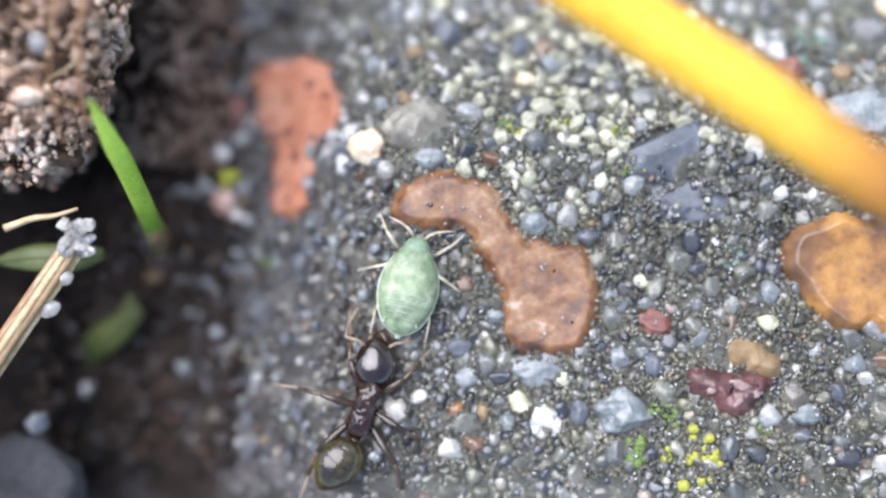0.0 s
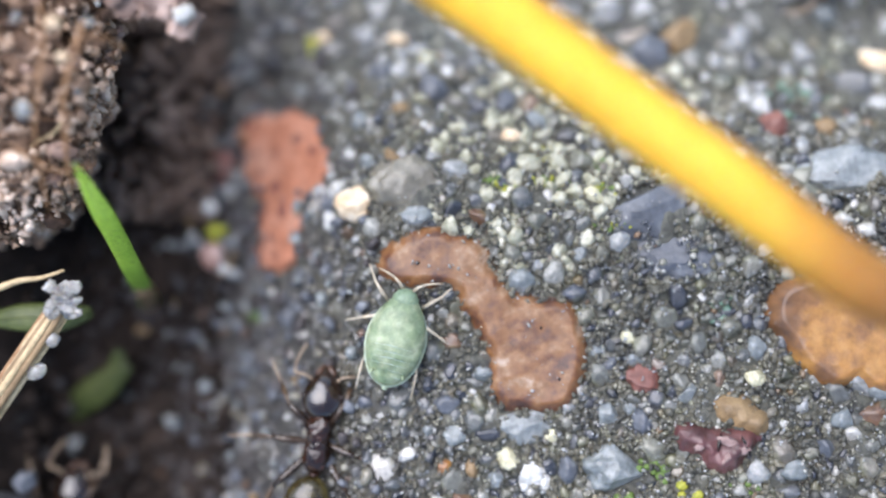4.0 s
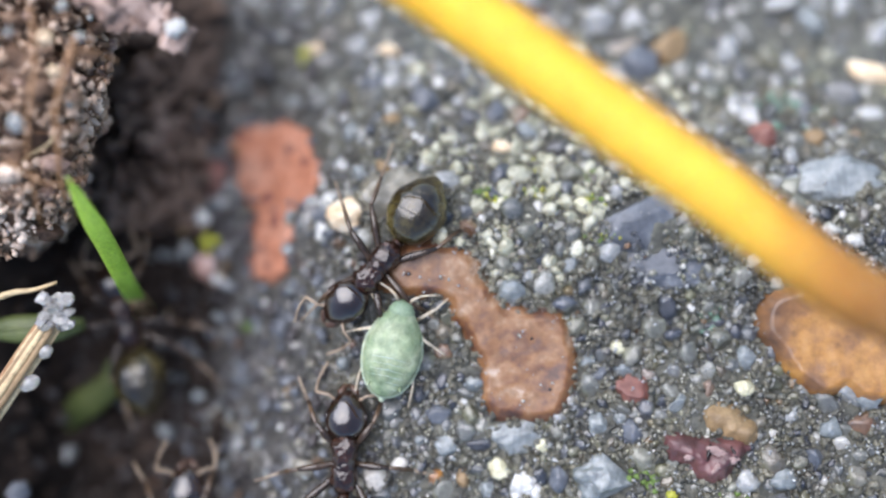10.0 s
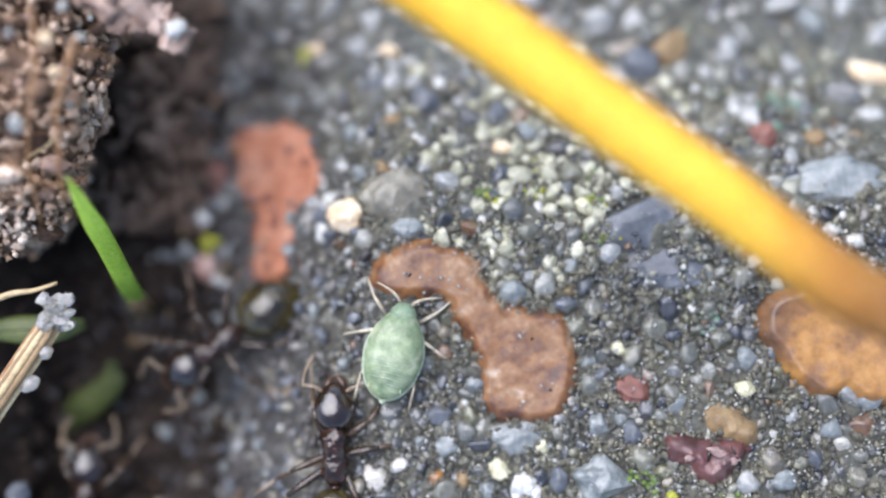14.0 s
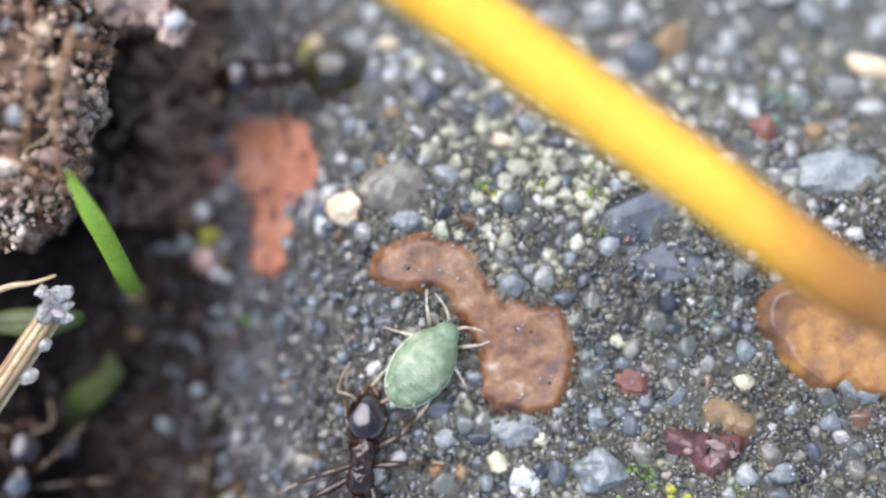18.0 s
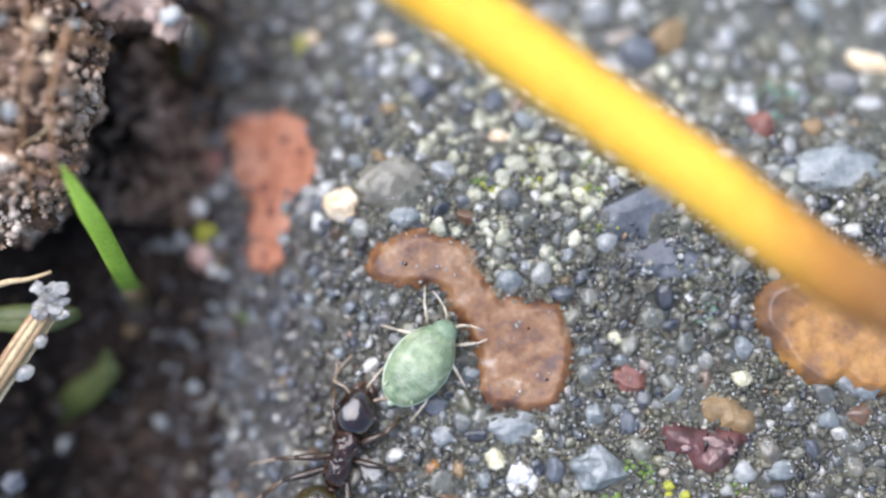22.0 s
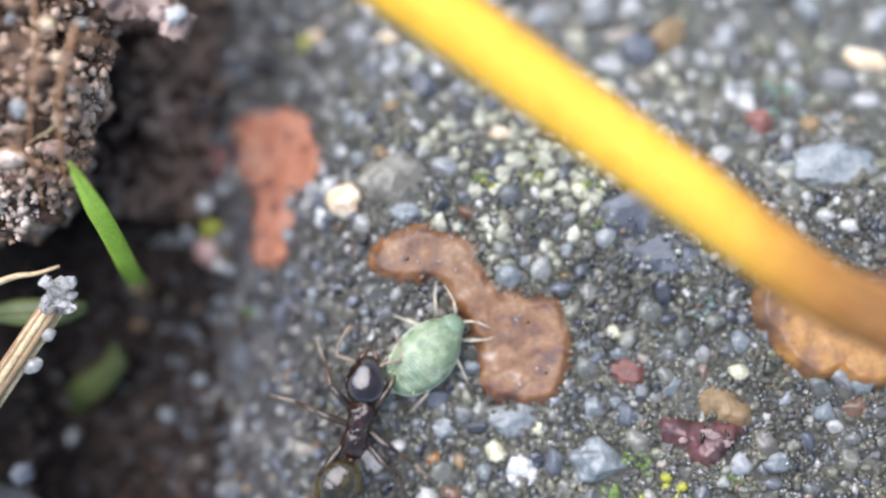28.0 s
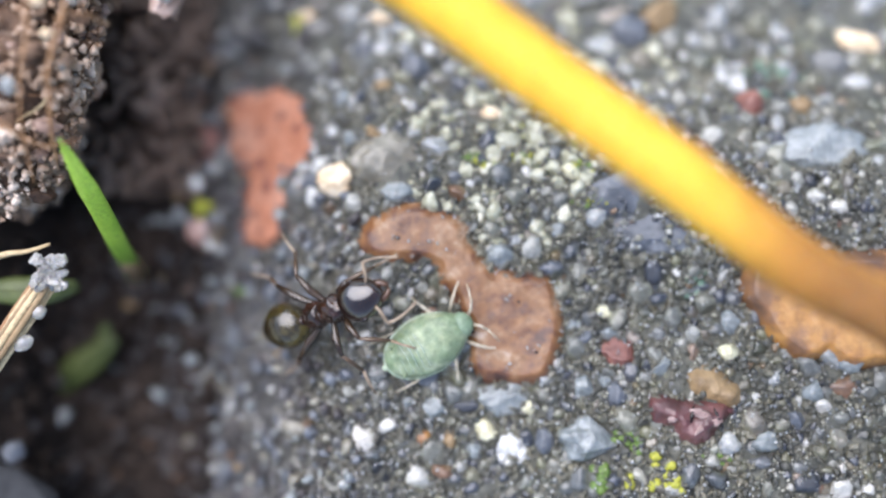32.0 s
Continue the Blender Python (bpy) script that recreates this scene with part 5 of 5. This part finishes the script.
# seconds, place in millimetres, heading in degrees, rise of the front, turn of the head and of the gaster
ANT_ROWS = {
    'worker': [
        (0.0, -2.64, -6.21, -0.26, 72, 0, 14, -18),
        (0.5, -2.66, -6.14, -0.27, 70, 0, 8, -20),
        (1.0, -2.60, -6.11, -0.25, 69, 0, 2, -22),
        (1.5, -2.61, -6.13, -0.25, 69, 0, 5, -24),
        (2.0, -2.52, -5.59, -0.24, 72, 0, 10, -28),
        (2.5, -2.56, -5.38, -0.28, 72, 0, 1, -22),
        (3.0, -3.58, -5.61, -0.97, 99, 0, 0, -10),
        (3.5, -3.76, -5.67, -1.13, 88, 0, 5, -5),
        (4.5, -3.36, -5.72, -0.77, 81, 0, -0, -10),
        (5.5, -2.65, -5.74, -0.30, 72, 0, -1, -20),
        (6.0, -2.63, -5.82, -0.28, 67, 0, -0, -24),
        (6.5, -2.68, -5.77, -0.30, 69, 0, -1, -24),
        (7.0, -2.73, -5.85, -0.33, 72, 0, 0, -24),
        (8.0, -2.71, -5.82, -0.32, 72, 0, 0, -20),
        (9.0, -2.59, -5.86, -0.26, 79, 0, 0, -20),
        (9.5, -2.47, -5.79, -0.20, 83, 0, 2, -10),
        (10.0, -2.64, -5.84, -0.28, 88, 0, -1, -10),
        (10.5, -2.72, -6.19, -0.30, 81, 0, -0, -8),
        (11.0, -2.73, -6.19, -0.31, 85, 0, -0, -8),
        (12.0, -2.54, -6.30, -0.20, 90, 0, 0, -8),
        (12.5, -2.49, -6.48, -0.17, 85, 0, 3, -8),
        (13.0, -2.46, -6.45, -0.16, 87, 0, 1, -8),
        (13.5, -2.87, -6.05, -0.41, 96, 0, 0, -8),
        (14.0, -2.93, -5.62, -0.48, 91, 0, -1, -10),
        (14.5, -2.97, -5.80, -0.48, 83, 0, 3, -10),
        (16.5, -2.59, -5.55, -0.29, 77, 0, -7, -25),
        (17.0, -2.58, -5.78, -0.26, 75, 0, 0, -20),
        (17.5, -2.22, -5.74, -0.10, 79, 0, -1, -20),
        (18.0, -2.14, -6.02, -0.07, 84, 0, 0, -15),
        (18.5, -2.26, -6.30, -0.10, 81, 0, 3, -15),
        (19.0, -2.06, -6.36, -0.04, 83, 0, 1, -20),
        (20.0, -2.31, -6.18, -0.12, 71, 0, -0, -20),
        (20.5, -2.37, -5.87, -0.15, 72, 0, 1, -24),
        (21.0, -2.40, -5.90, -0.17, 75, 0, 0, -24),
        (22.0, -2.61, -5.94, -0.26, 72, 0, 0, -24),
        (22.5, -2.69, -5.95, -0.30, 73, 0, 2, -24),
        (23.0, -2.62, -6.01, -0.27, 74, 0, 0, -24),
        (23.5, -2.36, -6.06, -0.13, 63, 0, -3, -20),
        (24.0, -1.94, -5.84, -0.03, 54, 0, 0, -14),
        (24.5, -1.49, -5.82, -0.01, 47, 2, -1, -17),
        (25.0, -1.15, -5.60, 0.10, 52, 4, 6, -29),
        (25.5, -1.03, -4.38, 0.45, 72, 10, 12, -27),
        (26.5, -1.14, -4.49, 0.50, 71, 10, 9, -20),
        (27.5, -1.37, -4.67, 0.45, 71, 10, 6, -10),
        (28.0, -2.17, -5.21, 0.24, 77, 4, 8, -16),
        (28.2, -2.48, -6.10, -0.19, 75, 0, 9, -17),
        (28.4, -2.21, -6.21, -0.07, 68, 0, 10, -17),
        (28.6, -2.44, -6.35, -0.15, 63, 0, 11, -18),
        (28.8, -2.45, -5.54, -0.21, 67, 0, 11, -29),
        (29.0, -2.76, -5.27, -0.40, 62, 0, 10, -24),
        (29.2, -2.80, -5.05, -0.44, 61, 0, 10, -23),
        (29.5, -2.88, -4.45, -0.45, 49, 4, 7, -21),
        (29.8, -2.46, -3.56, -0.05, 44, 10, 5, -17),
        (30.0, -2.55, -3.18, 0.05, 37, 17, 4, -9),
        (30.2, -2.72, -3.04, 0.11, 30, 24, 2, -5),
        (30.5, -2.70, -3.02, 0.27, 22, 31, 1, -1),
        (30.6, -2.64, -2.92, 0.36, 19, 34, 0, 0),
        (31.0, -2.46, -2.79, 0.57, 14, 38, -4, 4),
        (31.5, -2.53, -2.59, 0.49, 16, 38, -1, 1),
        (32.0, -2.39, -2.52, 0.59, 22, 38, 1, -1),
    ],
    'visitor': [
        (0.0, 14.76, 9.81, -4.30, 200, 0, 0, 0),
        (5.0, 10.37, 6.92, -4.03, 195, 0, 0, 0),
        (5.5, 6.01, 5.38, -3.33, 190, 0, 0, 0),
        (5.7, 2.44, 4.37, -2.51, 195, 0, 0, 10),
        (5.9, -1.49, 2.35, -0.82, 195, 0, 0, 12),
        (6.0, -1.42, 2.31, -0.76, 205, 0, -4, 4),
        (6.2, -1.37, 2.02, -0.55, 214, 0, -5, -5),
        (6.5, -1.42, 1.21, -0.13, 216, 0, -3, 7),
        (7.0, -1.60, 1.24, -0.21, 214, 0, -5, 7),
        (7.5, -1.54, 1.29, -0.21, 218, 0, -1, 4),
        (8.0, -1.45, 1.14, -0.10, 222, 0, -0, 0),
        (8.2, -1.50, 0.94, -0.30, 226, 0, -1, 0),
        (8.4, -1.64, -0.06, -0.16, 234, 0, -4, 11),
        (9.0, -1.56, -0.07, -0.16, 237, 0, -3, 7),
        (9.5, -1.56, -0.89, -0.13, 237, 2, -6, 15),
        (10.0, -1.75, -0.52, -0.21, 230, 2, -5, 9),
        (10.5, -1.96, -1.05, -0.28, 238, 2, -4, 7),
        (11.0, -2.09, -1.01, -0.36, 244, 2, -0, 1),
        (11.5, -2.73, -1.48, -0.72, 244, 0, -3, 2),
        (12.0, -2.72, -1.48, -0.74, 244, 0, -3, 7),
        (12.5, -4.32, -2.20, -1.50, 235, -6, -10, 8),
        (13.0, -3.84, -2.04, -0.80, 223, -10, -7, 22),
        (13.2, -3.93, -2.07, -0.89, 218, -10, -2, 20),
        (13.5, -6.44, -2.28, -3.02, 204, -6, 0, 0),
        (14.0, -6.52, -2.78, -2.92, 216, -4, -0, 0),
        (14.5, -6.32, -3.08, -2.73, 234, -4, 0, 0),
        (16.5, -5.53, -4.89, -1.78, 256, -4, 0, 8),
        (16.9, -5.56, -5.01, -1.80, 256, -4, 0, 8),
        (17.0, -5.68, -5.96, -2.08, 258, 0, 0, 4),
        (17.1, -5.50, -6.72, -1.97, 262, 0, 0, 0),
        (17.3, -5.50, -7.14, -2.01, 262, 0, 0, 0),
        (17.6, -5.82, -7.95, -2.43, 250, 0, 0, -6),
        (18.0, -6.87, -9.95, -3.99, 255, 0, 0, 0),
        (24.0, -8.51, -19.17, -5.38, 255, 0, 0, 0),
        (32.0, -8.37, -22.15, -5.28, 255, 0, 0, 0),
    ],
    'climber': [
        (0.0, -12.30, -12.41, -3.70, 82, 0, 0, 0),
        (4.5, -11.20, -8.57, -3.70, 82, 0, 0, 0),
        (5.5, -10.79, -7.49, -3.70, 82, 0, 0, 0),
        (6.0, -10.93, -6.33, -3.70, 88, 0, 0, 0),
        (6.5, -10.70, -5.86, -3.70, 86, 0, 0, 0),
        (7.0, -9.94, -5.21, -3.69, 70, 0, 0, 0),
        (7.5, -8.98, -4.68, -3.45, 72, 0, 0, 0),
        (8.0, -9.00, -3.99, -3.45, 88, 0, 0, 0),
        (8.5, -9.07, -2.93, -3.48, 98, 0, 0, 0),
        (9.0, -9.27, -3.05, -3.54, 100, 0, 0, 0),
        (9.5, -9.73, -2.84, -3.65, 108, 0, 0, 0),
        (10.0, -9.47, -2.21, -3.60, 104, 0, 0, 0),
        (10.5, -9.43, -1.42, -3.59, 92, 0, 0, 0),
        (11.0, -9.15, 0.15, -3.49, 82, 0, 0, 0),
        (11.5, -9.40, 4.24, -4.06, 88, 0, 0, 0),
        (12.0, -9.44, 8.73, -4.51, 88, 0, 0, 0),
        (14.0, -8.57, 12.26, -4.51, 90, 0, 0, 0),
        (32.0, -8.35, 18.68, -4.51, 90, 0, 0, 0),
    ],
    'lurker': [
        (0.0, -7.56, -15.20, -2.40, 92, 0, 0, 0),
        (8.5, -7.05, -9.93, -1.96, 92, 0, 0, 0),
        (10.0, -7.28, -8.24, -2.16, 92, 0, 0, 0),
        (10.5, -7.45, -7.54, -2.36, 90, 0, 0, 0),
        (11.0, -7.19, -7.50, -2.14, 88, 0, 0, 0),
        (12.0, -7.57, -7.48, -2.46, 95, 0, 8, 0),
        (13.0, -10.01, -7.79, -3.69, 96, 0, 0, 0),
        (14.5, -10.74, -7.76, -3.70, 86, 0, 0, 0),
        (16.5, -11.77, -6.47, -3.70, 82, 0, 0, 0),
        (16.9, -11.90, -6.64, -3.70, 84, 0, 0, 0),
        (17.5, -12.41, -7.51, -3.70, 100, 0, 0, 0),
        (19.0, -12.76, -7.16, -3.70, 60, 0, 0, 0),
        (19.6, -13.45, -6.84, -3.70, 90, 0, 0, 0),
        (21.0, -15.15, -7.99, -3.70, 140, 0, 0, 0),
        (32.0, -18.31, -10.79, -3.70, 160, 0, 0, 0),
    ],
    'crosser': [
        (0.0, 21.85, -0.77, -0.00, 172, 0, 0, 0),
        (14.0, 20.01, 1.52, -0.40, 172, 0, 0, 0),
        (15.5, 14.17, 2.26, -0.90, 170, 0, 0, 0),
        (16.5, 8.50, 3.63, -1.63, 162, 0, 0, 0),
        (16.7, 6.48, 3.46, -1.48, 165, 0, 0, 0),
        (16.9, 3.39, 2.72, -0.83, 160, 0, 0, 0),
        (17.1, 1.26, 3.47, -1.49, 150, 0, 0, 0),
        (17.3, 0.40, 4.49, -2.38, 145, 0, 0, 0),
        (17.5, -0.72, 5.25, -2.81, 155, 0, 0, 0),
        (17.7, -2.36, 5.23, -2.51, 168, 0, 0, 0),
        (17.9, -4.80, 5.15, -4.12, 186, 0, 0, -6),
        (18.1, -5.15, 5.00, -4.22, 186, 0, 0, -6),
        (18.3, -6.00, 4.75, -4.61, 192, 0, 0, -10),
        (18.6, -6.65, 4.25, -4.77, 188, 0, 0, -8),
        (19.0, -6.65, 3.90, -4.73, 186, 0, 0, -6),
        (19.5, -6.05, 4.30, -4.48, 192, 0, 0, 0),
        (19.9, -5.50, 5.70, -4.54, 134, 0, 0, 0),
        (20.1, -5.65, 6.05, -4.72, 128, 0, 0, 0),
        (20.2, -6.31, 6.59, -4.85, 112, 0, 0, 0),
        (20.4, -6.10, 7.57, -5.36, 100, 0, 0, 0),
        (20.8, -6.10, 10.01, -5.39, 95, 0, 0, 0),
        (32.0, -5.98, 19.40, -5.78, 95, 0, 0, 0),
    ],
    'runner': [
        (0.0, -8.35, -17.82, -4.36, 85, 0, 0, 0),
        (18.0, -7.68, -13.13, -3.81, 85, 0, 0, 0),
        (20.0, -7.52, -9.00, -3.22, 82, 0, 0, 0),
        (20.3, -7.15, -7.10, -3.00, 82, 0, 0, 0),
        (20.6, -6.60, -3.90, -2.92, 86, 0, 0, 0),
        (20.9, -7.47, -1.93, -3.69, 100, 0, 0, 0),
        (21.2, -6.78, 1.31, -3.66, 88, 0, 0, 0),
        (21.5, -7.47, 3.34, -4.49, 96, 0, 0, 0),
        (21.9, -7.95, 6.85, -5.35, 92, 0, 0, 0),
        (22.5, -8.11, 11.50, -5.36, 92, 0, 0, 0),
        (32.0, -8.05, 19.42, -5.81, 92, 0, 0, 0),
    ],
    'straggler': [
        (0.0, -10.31, -20.10, -3.70, 92, 0, 0, 0),
        (27.0, -9.81, -15.25, -3.67, 92, 0, 0, 0),
        (28.0, -9.86, -11.79, -3.68, 92, 0, 0, 0),
        (28.5, -9.84, -8.38, -3.67, 92, 0, 0, 0),
        (28.8, -9.78, -3.79, -3.66, 95, 0, 0, 0),
        (29.0, -10.10, -2.52, -3.70, 104, 0, 0, 0),
        (29.3, -10.05, -3.03, -3.69, 102, 0, 0, 0),
        (29.6, -9.84, -2.78, -3.67, 98, 0, 0, 0),
        (29.8, -10.40, -5.10, -3.68, 150, 0, 0, 0),
        (30.0, -10.70, -9.60, -3.68, 220, 0, 0, 0),
        (31.0, -9.64, -14.23, -3.64, 268, 0, 0, 0),
        (32.0, -9.59, -15.91, -3.62, 268, 0, 0, 0),
    ],
}
APHID_ROWS = [
    (0.0, -1.46, -2.80, -0.03, 78),
    (6.0, -1.41, -2.58, -0.03, 76),
    (9.0, -1.31, -2.64, -0.01, 77),
    (13.0, -1.31, -2.61, -0.01, 77),
    (14.0, -1.28, -2.68, -0.01, 76),
    (14.5, -1.25, -2.79, -0.01, 72),
    (16.5, -0.86, -3.15, 0.00, 60),
    (17.0, -0.68, -3.22, 0.00, 54),
    (17.5, -0.48, -3.22, 0.00, 53),
    (19.0, -0.42, -3.24, 0.00, 53),
    (23.0, -0.42, -3.26, 0.00, 53),
    (25.5, -0.42, -3.25, 0.00, 52),
    (28.0, -0.30, -3.22, 0.00, 48),
    (28.6, -0.30, -3.36, 0.00, 45),
    (29.0, -0.22, -3.50, 0.00, 34),
    (29.5, -0.15, -3.48, 0.00, 28),
    (30.2, -0.12, -3.48, 0.00, 32),
    (31.0, -0.07, -3.56, 0.00, 32),
    (32.0, 0.03, -3.52, 0.00, 30),
]
STALK_ROWS = [
    (0.0, 0.25, -0.03, 0.00, 3.15),
    (6.0, -0.10, -0.02, 0.00, -0.94),
    (9.0, -0.01, 0.00, 0.00, -0.17),
    (13.0, 0.00, -0.00, 0.00, 0.00),
    (19.0, -0.05, -0.14, 0.00, 0.66),
    (23.0, -0.05, -0.15, 0.00, 0.67),
    (25.5, -0.07, -0.20, 0.00, 0.81),
    (27.5, -0.27, -0.38, 0.00, 0.04),
    (29.0, -0.29, -0.45, 0.00, 0.44),
    (32.0, -0.36, -0.43, 0.00, -0.39),
]



def follow(rows, t):
    """The row at t between the given ones."""
    if t <= rows[0][0]:
        return rows[0][1:]
    for a, b in zip(rows, rows[1:]):
        if t <= b[0]:
            u = (t - a[0]) / (b[0] - a[0])
            return tuple(p + (q - p) * u for p, q in zip(a[1:], b[1:]))
    return rows[-1][1:]


def step_out(key, rows):
    th, head, gaster, legs = ANTS[key]
    walk(th, [(r[0], mpose(r[1], r[2], r[3], 0, -r[5], r[4])) for r in rows])
    walk(head, [(r[0], mpose(0.80, 0, 0.76, 0, 12, r[6])) for r in rows])
    walk(gaster, [(r[0], mpose(-0.92, 0, 0.74, 0, -6, r[7])) for r in rows])
    phase, last, keys = 0.0, None, [[] for _ in legs]
    for step in range(161):
        t = step * 0.2
        x, y, z, turn, pitch, nod, bend = follow(rows, t)
        if last:
            phase += min(1.3, math.hypot(x - last[0], y - last[1]) / 1.6 * 2 * math.pi + abs(turn - last[2]) * 0.02)
        last = (x, y, turn)
        for k, (leg, x0, s, i) in enumerate(legs):
            ph = phase + (math.pi if (i + (s > 0)) % 2 else 0) + 0.4 * i
            swing = 17 * math.sin(ph) * -s
            keys[k].append((t, mpose(x0, s * 0.2, 0.58, s * 6 * max(0, math.cos(ph)), 0, swing)))
    for (leg, *_), rows_leg in zip(legs, keys):
        walk(leg, rows_leg)


def motions():
    for key, rows in ANT_ROWS.items():
        step_out(key, rows)
    walk(aphid, [(t, mpose(x, y, z, 0, 0, turn)) for t, x, y, z, turn in APHID_ROWS])
    walk(stalk, [(t, mpose(x, y, z, 0, 0, turn)) for t, x, y, z, turn in STALK_ROWS])


motions()
